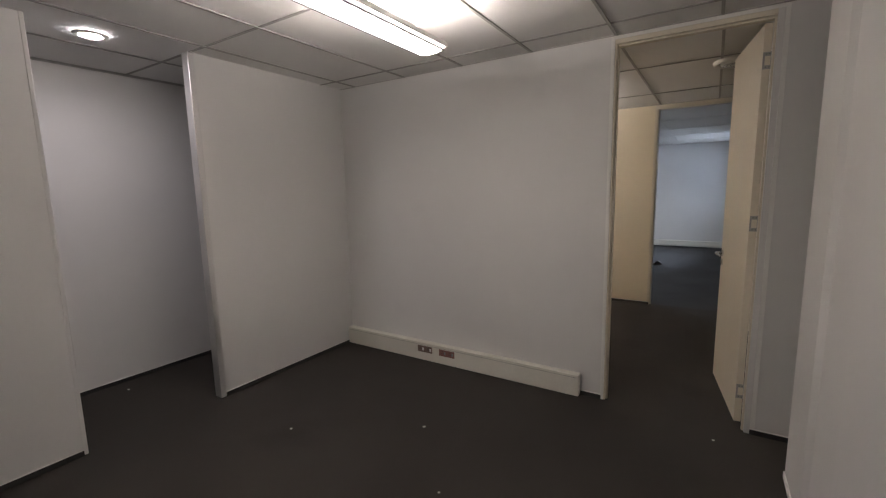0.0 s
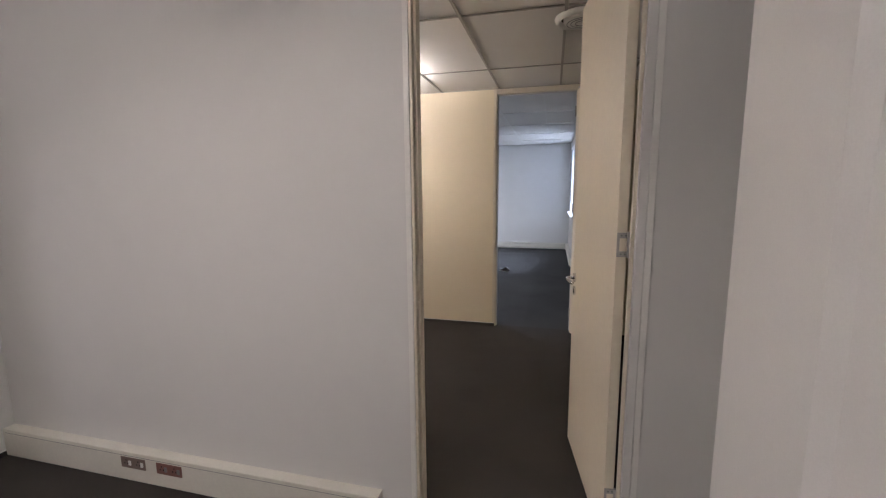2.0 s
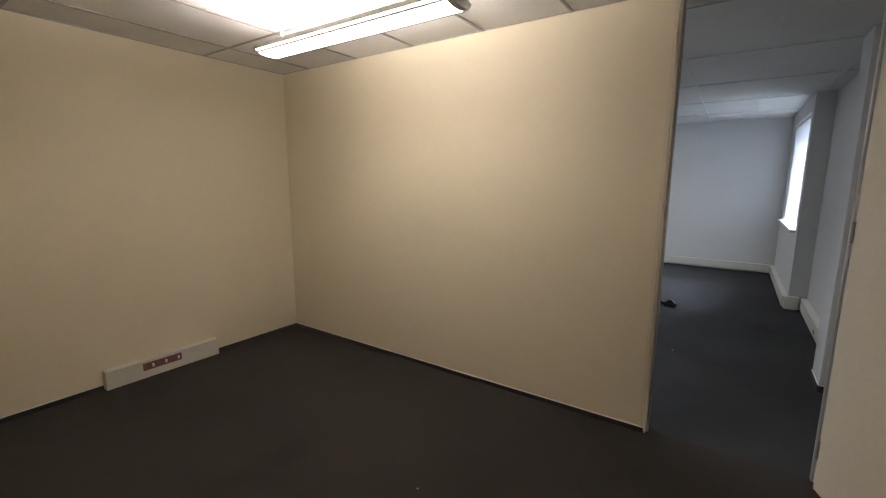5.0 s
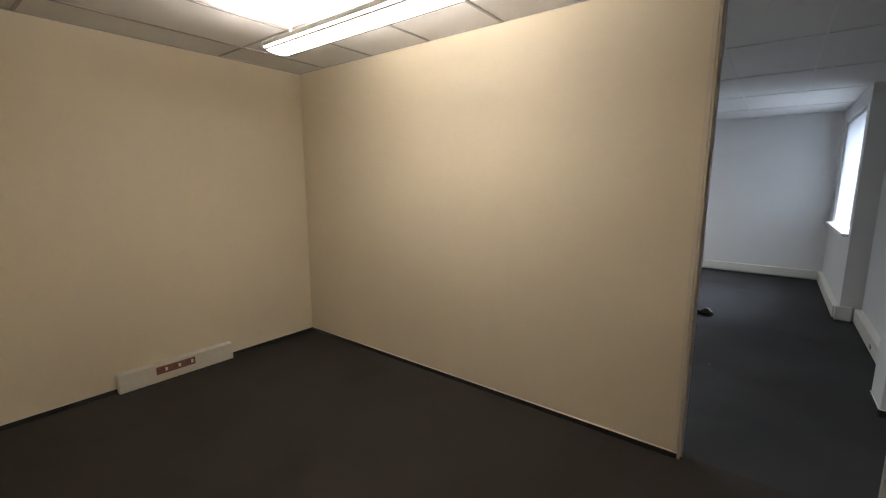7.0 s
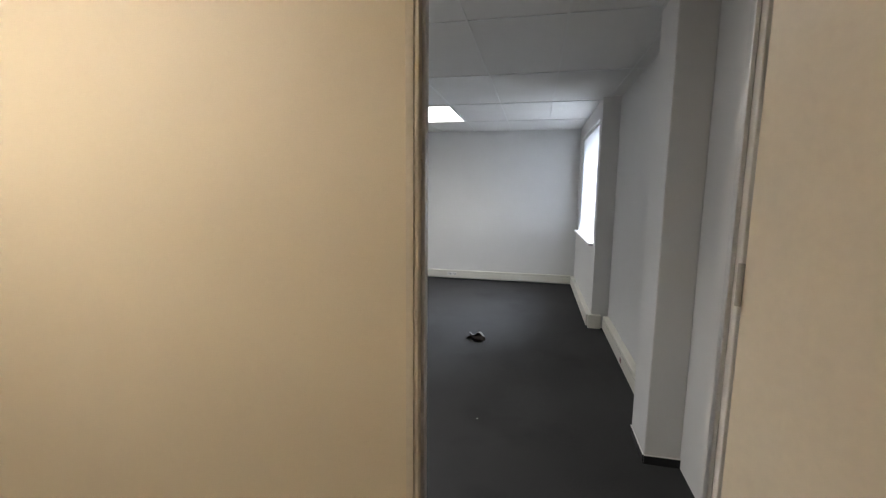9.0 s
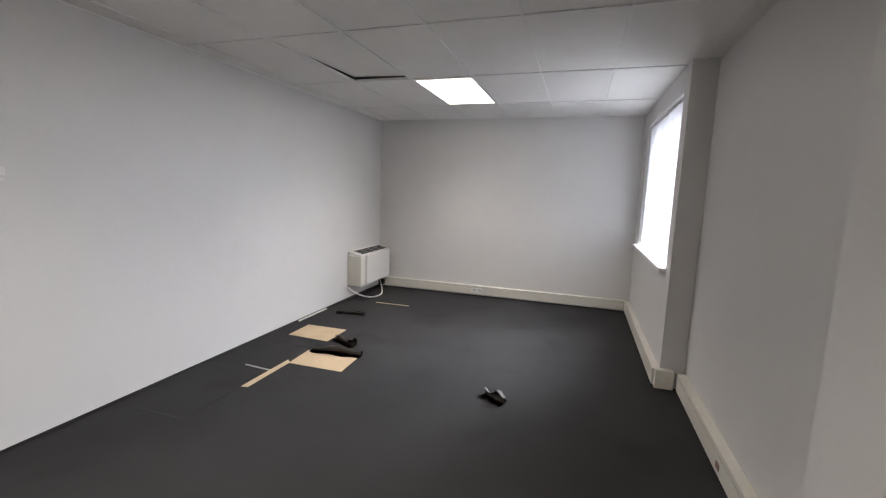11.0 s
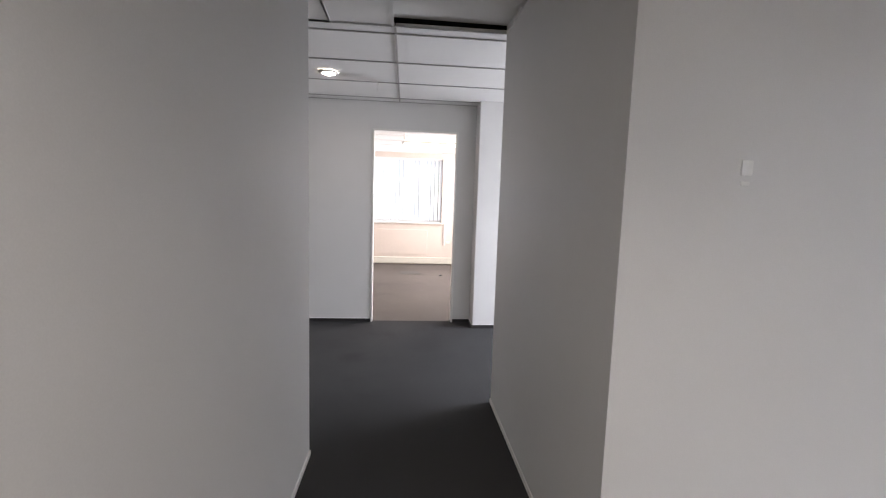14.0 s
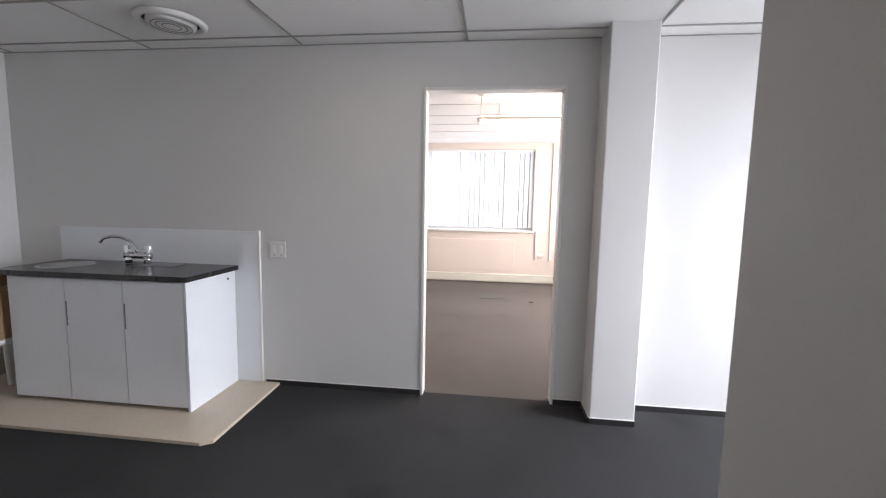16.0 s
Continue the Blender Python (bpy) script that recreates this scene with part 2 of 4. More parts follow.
solid("wall_office_south_nib", (-0.05, P1 + 0.05, 0), (0.6, P1B, TOP), WHITE)
solid("wall_office_over_door", (-0.893, P1 + 0.05, DOOR_TOP + 0.03), (-0.05, P1B, TOP), WHITE)

# office
solid("wall_office_west", (CX0 - 0.1, 7.68, 0), (CX0, CY1, TOP), WHITE)
solid("wall_passage_north", (-5.27, 7.68, 0), (CX0 - 0.1, 7.78, TOP), WHITE)
solid("wall_kitchen_east", (-5.27, 7.78, 0), (-5.17, 11.0, TOP), WHITE)
solid("wall_office_north", (CX0 - 0.1, CY1, 0), (0.6, CY1 + 0.1, TOP), WHITE)
WY0, WY1, WZ0, WZ1 = 10.47, 12.28, 0.95, 2.36
solid("wall_office_window_sill_part", (CX1, 10.28, 0), (CX1 + 0.3, CY1, WZ0), WHITE)
solid("wall_office_window_head_part", (CX1, 10.28, WZ1), (CX1 + 0.3, CY1, TOP), WHITE)
solid("wall_office_window_near_part", (CX1, 10.28, WZ0), (CX1 + 0.3, WY0, WZ1), WHITE)
solid("wall_office_window_far_part", (CX1, WY1, WZ0), (CX1 + 0.3, CY1, WZ1), WHITE)
solid("wall_office_east", (0.28, P1B, 0), (0.60, 10.28, TOP), WHITE)
solid("column_office", (0.09, 7.74, 0), (0.28, 8.06, TOP), WHITE, "", 0.006)

# kitchen and far room
solid("wall_kitchen_cream_back", (-4.66, 3.2, 0), (-4.4, P1B, TOP), WHITE)
solid("wall_kitchen_south", (DX, 3.2, 0), (-4.66, 3.3, TOP), WHITE)
EY0, EY1, EZ = 6.646, 7.625, 2.246
solid("wall_kitchen_west_south_part", (DX - 0.05, 3.2, 0), (DX, EY0, TOP), WHITE)
solid("wall_kitchen_west_north_part", (DX - 0.05, EY1, 0), (DX, 11.0, TOP), WHITE)
solid("wall_kitchen_over_opening", (DX - 0.05, EY0, EZ), (DX, EY1, TOP), WHITE)
solid("wall_far_east_south_part", (DX - 0.10, 3.2, 0), (DX - 0.05, EY0, TOP), BEIGE)
solid("wall_far_east_north_part", (DX - 0.10, EY1, 0), (DX - 0.05, 11.0, TOP), BEIGE)
solid("wall_far_over_opening", (DX - 0.10, EY0, EZ), (DX - 0.05, EY1, TOP), BEIGE)
solid("column_kitchen", (DX, 7.83, 0), (-7.10, 8.12, TOP), WHITE, "", 0.008)
solid("wall_kitchen_north_west_part", (DX, 10.9, 0), (-7.15, 11.1, TOP), WHITE)
solid("wall_kitchen_north_east_part", (-5.55, 10.9, 0), (-5.3, 11.1, TOP), WHITE)
solid("wall_kitchen_north_sill_part", (-7.15, 10.9, 0), (-5.55, 11.1, 0.9), WHITE)
solid("wall_kitchen_north_head_part", (-7.15, 10.9, 2.3), (-5.55, 11.1, TOP), WHITE)
solid("wall_far_south", (EX, 3.2, 0), (DX - 0.1, 3.3, TOP), BEIGE)
solid("wall_far_north_sill_part", (EX, 9.4, 0), (DX - 0.1, 9.5, 0.9), BEIGE)
solid("wall_far_north_head_part", (EX, 9.4, 2.4), (DX - 0.1, 9.5, TOP), BEIGE)
solid("wall_far_north_west_part", (EX, 9.4, 0.9), (-11.6, 9.5, 2.4), BEIGE)
solid("wall_far_north_east_part", (-8.4, 9.4, 0.9), (DX - 0.1, 9.5, 2.4), BEIGE)
FY0, FY1, FZ0, FZ1 = 3.9, 7.87, 0.97, 2.44
solid("wall_far_window_sill_part", (EX - 0.25, 3.2, 0), (EX, 9.5, FZ0), BEIGE)
solid("wall_far_window_head_part", (EX - 0.25, 3.2, FZ1), (EX, 9.5, TOP), BEIGE)
solid("wall_far_window_south_part", (EX - 0.25, 3.2, FZ0), (EX, FY0, FZ1), BEIGE)
solid("wall_far_window_north_part", (EX - 0.25, FY1, FZ0), (EX, 9.5, FZ1), BEIGE)


# ceilings: tiles in a metal grid; loose tiles are (column, row): (lift at the four corners)
def ceiling(name, x0, y0, x1, y1, gx, gy, bar, label, holes=(), loose={}, px=0.6, py=1.2, wide=0.018):
    """One suspended ceiling with grid lines at gx + k px and gy + k py; tiles and bars in one mesh."""
    bm = bmesh.new()
    xs = sorted({x0, x1} | {round(gx + k * px, 4) for k in range(-30, 30) if x0 + 0.02 < gx + k * px < x1 - 0.02})
    ys = sorted({y0, y1} | {round(gy + k * py, 4) for k in range(-30, 30) if y0 + 0.02 < gy + k * py < y1 - 0.02})
    g = 0.003
    for i, (a, b) in enumerate(zip(xs, xs[1:])):
        for j, (c, d) in enumerate(zip(ys, ys[1:])):
            if (i, j) in holes:
                continue
            lift = loose.get((i, j), [random.uniform(0, 0.002) for _ in range(4)])
            low = [(a + g, c + g), (b - g, c + g), (b - g, d - g), (a + g, d - g)]
            v = [bm.verts.new((x, y, H + 0.003 + h)) for (x, y), h in zip(low, lift)]
            w = [bm.verts.new((x, y, H + 0.021 + h)) for (x, y), h in zip(low, lift)]
            bm.faces.new(v)
            bm.faces.new(w)
            for k in range(4):
                bm.faces.new((v[k], v[(k + 1) % 4], w[(k + 1) % 4], w[k]))
    tiles = len(bm.faces)
    for x in xs:
        box(bm, (x - wide / 2, y0, H - 0.004), (x + wide / 2, y1, H + 0.002))
    for y in ys:
        for a, b in zip(xs, xs[1:]):
            box(bm, (a + wide / 2 + 0.001, y - wide / 2, H - 0.003), (b - wide / 2 - 0.001, y + wide / 2, H + 0.0015))
    d = mesh_of(name, bm, TILE)
    d.materials.append(bar)
    for f in d.polygons:
        f.material_index = 0 if f.index < tiles else 1
    return tagged(new(name, d), label, kind="structure")


ceiling("ceiling_first", -4.4, -1.5, 0.5, W1, -2.60, 2.07, BAR_GREY, "white ceiling tiles in a dull grey grid", px=0.585, py=1.18)
ceiling("ceiling_cream", -4.3, W1B, 0.48, P1, -0.86, 5.68, BAR_GREY, "warm white ceiling tiles in a dull grey grid", px=0.61)
ceiling("ceiling_office", CX0, P1B, 0.30, CY1, -0.42, 9.21, BAR_WHITE, "white ceiling tiles with one lifted loose", wide=0.014,
        holes={(3, 4), (3, 1)}, loose={(2, 3): (0.0, 0.0, 0.03, 0.045)}, px=0.595, py=1.22)
ceiling("ceiling_passage", -5.25, P1B, CX0, 7.68, -4.62, 6.93, BAR_WHITE, "sagging white ceiling tiles with dark gaps", px=0.63,
        loose={(0, 1): (0.05, 0.0, 0.0, 0.045), (1, 0): (0.05, 0.0, 0.0, 0.05)})
ceiling("ceiling_kitchen", DX, 3.3, -5.25, 10.9, -7.18, 5.76, BAR_GREY, "white ceiling tiles in a thin grey grid", py=1.185, wide=0.014)
ceiling("ceiling_kitchen_east", -5.25, 3.3, -4.66, P1B, -4.8, 5.76, BAR_GREY, "white ceiling tiles in a thin grey grid", py=1.185, wide=0.014)
ceiling("ceiling_far", EX, 3.3, DX - 0.1, 9.4, -8.0, 6.0, BAR_WHITE, "white ceiling tiles in a white grid")


# skirting: black vinyl with a thin white bead over it
def skirting(a, b, side, high=0.032, bead=True, material=VINYL):
    """Along the wall foot from a to b; side is the way into the room."""
    a, b, s = Vector((*a, 0)), Vector((*b, 0)), Vector((*side, 0))
    solid("baseboard", a, b + s * 0.007 + Vector((0, 0, high)), material, "low skirting along the wall foot", 0.001)
    if bead:
        solid("trim", a + Vector((0, 0, high)), b + s * 0.008 + Vector((0, 0, high + 0.006)), PLASTIC, "", 0.002)


skirting((-1.02, W1), (-0.87, W1), (0, -1))
skirting((0.03, W1), (0.5, W1), (0, -1))
skirting((-3.386, 2.10), (-3.386, W1), (1, 0))
skirting((-3.42, -1.5), (-3.42, 1.21), (1, 0))
skirting((-4.40, -1.5), (-4.40, W1), (1, 0))
skirting((0.165, -1.5), (0.165, 2.24), (-1, 0), 0.03, True, PLASTIC)
skirting((0.163, 2.70), (0.163, 3.10), (-1, 0), 0.03, True, PLASTIC)
skirting((-4.3, P1), (-0.893, P1), (0, -1))
skirting((-4.3, W1B), (-4.3, 4.74), (1, 0))
skirting((-4.3, 5.57), (-4.3, P1), (1, 0))
skirting((-4.3, W1B), (-0.87, W1B), (0, 1))
skirting((CX0, 7.68), (CX0, CY1), (1, 0), 0.02, False)
skirting((-4.66, P1B), (-0.893, P1B), (0, 1), 0.03, False, PLASTIC)
skirting((-5.27, 7.68), (CX0, 7.68), (0, -1), 0.03, False, PLASTIC)
skirting((DX, 5.42), (DX, EY0), (1, 0), 0.04)
skirting((DX, EY1), (DX, 7.83), (1, 0), 0.04)
skirting((DX, 8.12), (DX, 10.9), (1, 0), 0.04)
skirting((DX, 7.83), (-7.10, 7.83), (0, -1), 0.04)
skirting((-7.10, 7.83), (-7.10, 8.12), (1, 0), 0.04)
skirting((0.09, 7.74), (0.09, 8.06), (-1, 0), 0.05)
skirting((0.09, 7.74), (0.30, 7.74), (0, -1), 0.05)


# door frames and leaves
def door_frame(name, x0, x1, ya, yb, stop, face):
    """A thin full-height frame with a stop round the opening from x0 to x1, between the wall faces ya and yb."""
    f = thing(name, ((x0 + x1) / 2, ya, 0), "pale painted full-height door frame in the partition", "door frame", kind="structure")
    m = Matrix.Translation((-(x0 + x1) / 2, -ya, 0))

    def add(nm, a, b, material, bevel=0.003):
        bm = box(bmesh.new(), a, b, bevel)
        bmesh.ops.transform(bm, matrix=m, verts=bm.verts)
        return part(nm, bm, material, f)
    y0, y1 = ya - 0.003, yb + 0.010
    for nm, a, b in (("jamb", x0 - 0.012, x0), ("jamb", x1, x1 + 0.032)):
        add(nm, (a, y0, 0), (b, y1, DOOR_TOP + 0.03), FRAME if a < x0 else WHITE)
    add("head", (x0, y0, DOOR_TOP), (x1, y1, DOOR_TOP + 0.03), FRAME)
    for nm, a, b in (("stop", x0, x0 + 0.012), ("stop", x1 - 0.012, x1)):
        add(nm, (a, stop - 0.03, 0), (b, stop, DOOR_TOP), face)
    add("stop", (x0, stop - 0.03, DOOR_TOP - 0.012), (x1, stop, DOOR_TOP), face)
    p = add("strike_plate", (x0, stop + 0.008, 0.93), (x0 + 0.002, stop + 0.032, 1.09), STEEL, 0.0005)
    bm = bmesh.new()
    for z in (0.955, 1.035):
        box(bm, (x0 + 0.002, stop + 0.013, z), (x0 + 0.003, stop + 0.027, z + 0.035))
    bmesh.ops.transform(bm, matrix=m, verts=bm.verts)
    part("slot", bm, SLOT, p)
    return f


def casing(x0, x1, y, material, label):
    """A thin bead round a full-height opening, on the wall face at y."""
    for a, b in (((x0 - 0.036, y - 0.006, 0), (x0 - 0.0135, y - 0.0005, DOOR_TOP + 0.05)), ((x1 + 0.033, y - 0.006, 0), (x1 + 0.055, y - 0.0005, DOOR_TOP + 0.05)),
                 ((x0 - 0.0135, y - 0.006, DOOR_TOP + 0.03), (x1 + 0.033, y - 0.0035, DOOR_TOP + 0.05))):
        solid("trim", a, b, material, label, 0.001)


casing(-0.84, 0.0, W1, PLASTIC, "thin white bead round the door opening")
casing(-0.88, -0.08, P1, FRAME, "thin cream bead round the door opening")
door_frame("door_frame_1", -0.84, 0.0, W1, W1B, 3.55, FRAME)
door_frame("door_frame_2", -0.88, -0.08, P1, P1B, 6.49, ALU)


def handle_set(leaf, x, side):
    """A lever on a round rose with a keyhole rose under it, on the leaf's face at side (-1 or 1)."""
    y = 0.02 * side + 0.02
    bm = bmesh.new()
    rod(bm, (x, y, 1.03), (x, y + side * 0.009, 1.03), 0.026, n=28)
    rod(bm, (x, y, 0.955), (x, y + side * 0.008, 0.955), 0.026, n=28)
    p = part("rose", bm, CHROME, leaf, "round chrome rose and keyhole cover")
    bm = bmesh.new()
    box(bm, (x - 0.004, y + side * 0.008, 0.94), (x + 0.004, y + side * 0.0095, 0.965))
    part("keyhole", bm, SLOT, p)
    bm = bmesh.new()
    yy = y + side * 0.05
    sweep(bm, [(x, y + side * 0.008, 1.03), (x, y + side * 0.035, 1.03), (x - 0.006, yy - side * 0.005, 1.03), (x - 0.02, yy, 1.03), (x - 0.06, yy, 1.029), (x - 0.115, yy - side * 0.004, 1.026), (x - 0.125, yy - side * 0.01, 1.025)], 0.0095, 12)
    part("door_handle", bm, CHROME, leaf, "chrome lever handle", True)


def door_leaf(name, hinge, degrees, width, label):
    """A flush leaf, hinged at its origin, reaching along its own x."""
    leaf = thing(name, (*hinge, 0), label, "door", kind="structure")
    leaf.rotation_euler = (0, 0, radians(degrees))
    part("leaf", box(bmesh.new(), (0.004, 0, 0.008), (width, 0.04, DOOR_TOP - 0.006), 0.002), DOOR, leaf)
    part("edge_strip", box(bmesh.new(), (width, 0.002, 0.01), (width + 0.003, 0.038, DOOR_TOP - 0.01)), FRAME, leaf)
    lock = part("lock_plate", box(bmesh.new(), (width + 0.003, 0.009, 0.92), (width + 0.0045, 0.031, 1.09)), STEEL, leaf)
    part("latch", box(bmesh.new(), (width + 0.0045, 0.013, 1.02), (width + 0.012, 0.027, 1.045), 0.002), CHROME, lock)
    for s in (-1, 1):
        handle_set(leaf, width - 0.06, s)
    for z in (0.22, 1.32, 2.28):
        bm = box(bmesh.new(), (-0.0005, 0.030, z - 0.048), (0.0035, 0.0395, z + 0.048), 0.0005)
        for a in (-0.048, 0.026):
            box(bm, (-0.0005, -0.004, z + a), (0.0035, 0.030, z + a + 0.022), 0.0005)
        rod(bm, (0, -0.005, z - 0.05), (0, -0.005, z + 0.05), 0.007, n=12)
        hinge = part("hinge", bm, BAR_GREY, leaf, "dull steel hinge with cut-out plate")
        for a in (-0.037, 0.037):
            for y in (0.008, 0.024):
                part("screw", rod(bmesh.new(), (-0.0018, y, z + a), (-0.0005, y, z + a), 0.004, n=8), GREYP, hinge)
    return leaf


door_leaf("door_1", (-0.008, 3.616), 98.5, 0.80, "cream flush full-height door standing open")
door_leaf("door_2", (-0.092, 6.392), -69, 0.83, "cream flush full-height door standing wide open")

# lining of the far room's opening
for nm, a, b in (("trim", (DX - 0.106, EY0, 0), (DX + 0.008, EY0 + 0.02, EZ)), ("trim", (DX - 0.106, EY1 - 0.02, 0), (DX + 0.008, EY1, EZ)),
                 ("trim", (DX - 0.106, EY0 + 0.02, EZ - 0.02), (DX + 0.008, EY1 - 0.02, EZ))):
    solid(nm, a, b, PLASTIC, "white lining of the doorless opening", 0.003)


# windows with vertical blinds
def window(name, x, y0, y1, z0, z1, inward, outer, slats, slat_turn, label):
    """A framed window in a wall whose inner face is at x; inward is -1 or 1."""
    w = thing(name, (x, (y0 + y1) / 2, z0), label, "window", kind="structure")
    m = Matrix.Translation((-x, -(y0 + y1) / 2, -z0))

    def add(nm, bm, material, parent=w, lab=""):
        bmesh.ops.transform(bm, matrix=m, verts=bm.verts)
        return part(nm, bm, material, parent, lab)
    o = x - inward * outer
    fr = bmesh.new()
    for a, b in (((o, y0, z0), (o - inward * 0.04, y0 + 0.05, z1)), ((o, y1 - 0.05, z0), (o - inward * 0.04, y1, z1)),
                 ((o, y0 + 0.05, z0), (o - inward * 0.04, y1 - 0.05, z0 + 0.05)), ((o, y0 + 0.05, z1 - 0.05), (o - inward * 0.04, y1 - 0.05, z1)),
                 ((o, (y0 + y1) / 2 - 0.025, z0 + 0.05), (o - inward * 0.04, (y0 + y1) / 2 + 0.025, z1 - 0.05))):
        box(fr, a, b, 0.003)
    add("window_frame", fr, PLASTIC)
    for a, b in ((y0 + 0.05, (y0 + y1) / 2 - 0.025), ((y0 + y1) / 2 + 0.025, y1 - 0.05)):
        p = add("pane", box(bmesh.new(), (o - inward * 0.018, a, z0 + 0.05), (o - inward * 0.022, b, z1 - 0.05)), GLASS)
        p.visible_shadow = False
    add("window_sill", box(bmesh.new(), (x - inward * outer, y0 - 0.03, z0 - 0.03), (x + inward * 0.06, y1 + 0.03, z0 + 0.004), 0.006), PLASTIC, w, "white painted sill")
    bl = thing("vertical_blind", (x - inward * 0.05, (y0 + y1) / 2, z1), "closed white fabric vertical blind in the window", "blind")
    rail = bmesh.new()
    box(rail, (-0.02, -(y1 - y0) / 2 + 0.01, -0.035), (0.02, (y1 - y0) / 2 - 0.01, -0.002), 0.003)
    part("head_rail", rail, PLASTIC, bl)
    sm = bmesh.new()
    n, wide, drop = 6, 0.1, z1 - z0 - 0.06
    rows = []
    for k in range(n + 1):
        u = (k / n - 0.5) * wide
        bow = 0.008 * (1 - (2 * k / n - 1) ** 2)
        rows.append([sm.verts.new((bow, u, -0.04)), sm.verts.new((bow, u, -drop))])
    for p, q in zip(rows, rows[1:]):
        sm.faces.new((p[0], p[1], q[1], q[0]))
    bmesh.ops.solidify(sm, geom=sm.faces, thickness=0.0012)
    slat = mesh_of("slat", sm, BLIND, True)
    for k in range(slats):
        ob = new("slat", slat)
        ob.parent = bl
        ob.location = (0, -(y1 - y0) / 2 + (k + 0.5) * (y1 - y0) / slats, -0.002 + random.uniform(-0.003, 0.003))
        ob.rotation_euler = (random.uniform(-0.006, 0.006), 0, radians(inward * slat_turn + random.uniform(-7, 7)))
    return w


window("window_1", CX1, WY0, WY1, WZ0, WZ1, -1, 0.26, 21, 45, "bright white-framed window behind a closed blind")
window("window_2", EX, FY0, FY1, FZ0, FZ1, 1, 0.21, 44, 34, "wide bright window behind a vertical blind")


# pendant lamps
def pendant(name, centre, length, turn, rods, diffuser, label):
    """A long lamp with a rounded diffuser, end caps and a louvre line, on thin rods from the ceiling."""
    p = thing(name, centre, label, "pendant lamp", "hanging office lamps")
    p.rotation_euler = (0, 0, radians(turn))
    half = length / 2
    bm = bmesh.new()
    prof = [(-0.092, 0.016), (-0.088, 0.004), (-0.068, -0.012), (-0.035, -0.019), (0, -0.021), (0.035, -0.019), (0.068, -0.012), (0.088, 0.004), (0.092, 0.016), (0.05, 0.024), (0, 0.027), (-0.05, 0.024)]
    ends = [[bm.verts.new((x, y, z)) for y, z in prof] for x in (-half + 0.03, half - 0.03)]
    for k in range(len(prof)):
        bm.faces.new((ends[0][k], ends[0][(k + 1) % len(prof)], ends[1][(k + 1) % len(prof)], ends[1][k]))
    bm.faces.new(ends[0])
    bm.faces.new(ends[1])
    part("diffuser", bm, diffuser, p, "glowing white plastic diffuser", True)
    bm = box(bmesh.new(), (-half + 0.05, -0.05, 0.030), (half - 0.05, 0.05, 0.042), 0.002)
    part("uplight", bm, UPLIGHT if diffuser is TUBE else diffuser, p, "bright open top of the lamp")
    for s in (-1, 1):
        bm = bmesh.new()
        rows = []
        for d, f in ((0.03, 1.06), (0.012, 1.08), (0.0, 0.9)):
            rows.append([bm.verts.new((s * (half - d), y * f, (z - 0.005) * f + 0.005)) for y, z in prof])
        for a, b in zip(rows, rows[1:]):
            for k in range(len(prof)):
                bm.faces.new((a[k], a[(k + 1) % len(prof)], b[(k + 1) % len(prof)], b[k]))
        bm.faces.new(rows[0])
        bm.faces.new(rows[-1])
        part("end_cap", bm, PLASTIC, p)
    for s in (-1, 1):
        bm = box(bmesh.new(), (-half + 0.03, s * 0.097 - 0.003, 0.002), (half - 0.03, s * 0.097 + 0.003, 0.026), 0.001)
        part("side_rail", bm, PLASTIC, p)
        bm = box(bmesh.new(), (-half + 0.03, s * 0.078 - 0.005, -0.012), (half - 0.03, s * 0.078 + 0.005, -0.003), 0.001)
        part("louvre_line", bm, GREYP, p)
    for x in rods:
        bm = rod(bmesh.new(), (x, 0, 0.042), (x, 0, H - centre[2] - 0.006), 0.007, n=10)
        rod(bm, (x, 0, H - centre[2] - 0.02), (x, 0, H - centre[2] - 0.004), 0.03, n=20)
        part("rod", bm, PLASTIC, p, "thin white hanging rod")
    return p


pendant("pendant_lamp", (-1.60, 1.70, 2.325), 1.5, 90, (-0.6, 0.60), TUBE, "lit white tube lamp hanging from two rods")
pendant("pendant_lamp", (-2.36, 5.44, 2.325), 1.45, 0, (-0.55, 0.55), TUBE, "lit white tube lamp hanging from two rods")
pendant("pendant_lamp", (-8.80, 7.71, 2.29), 1.5, 90, (-0.71, 0.6), TUBE_DAY, "white tube lamp hanging in a bright room")


# ceiling fittings
def downlight(at, lens):
    d = thing("downlight", at, "small round recessed ceiling light, lit", "downlight", "recessed ceiling lights")
    bm = bmesh.new()
    ring(bm, (0, 0, 0), [(0.055, -0.004), (0.062, -0.012), (0.085, -0.008), (0.09, 0.0), (0.055, 0.0), (0.055, -0.004)])
    part("rim", bm, PLASTIC, d, "", True)
    bm = bmesh.new()
    rows = ring(bm, (0, 0, 0), [(0.055, -0.005), (0.03, -0.014), (0.008, -0.017)])
    bm.faces.new(rows[-1])
    part("lens", bm, lens, d, "glowing frosted lens", True)


downlight((-3.50, 1.55, H - 0.004), SPOT)
downlight((-6.346, 6.331, H - 0.004), SPOT_DIM)


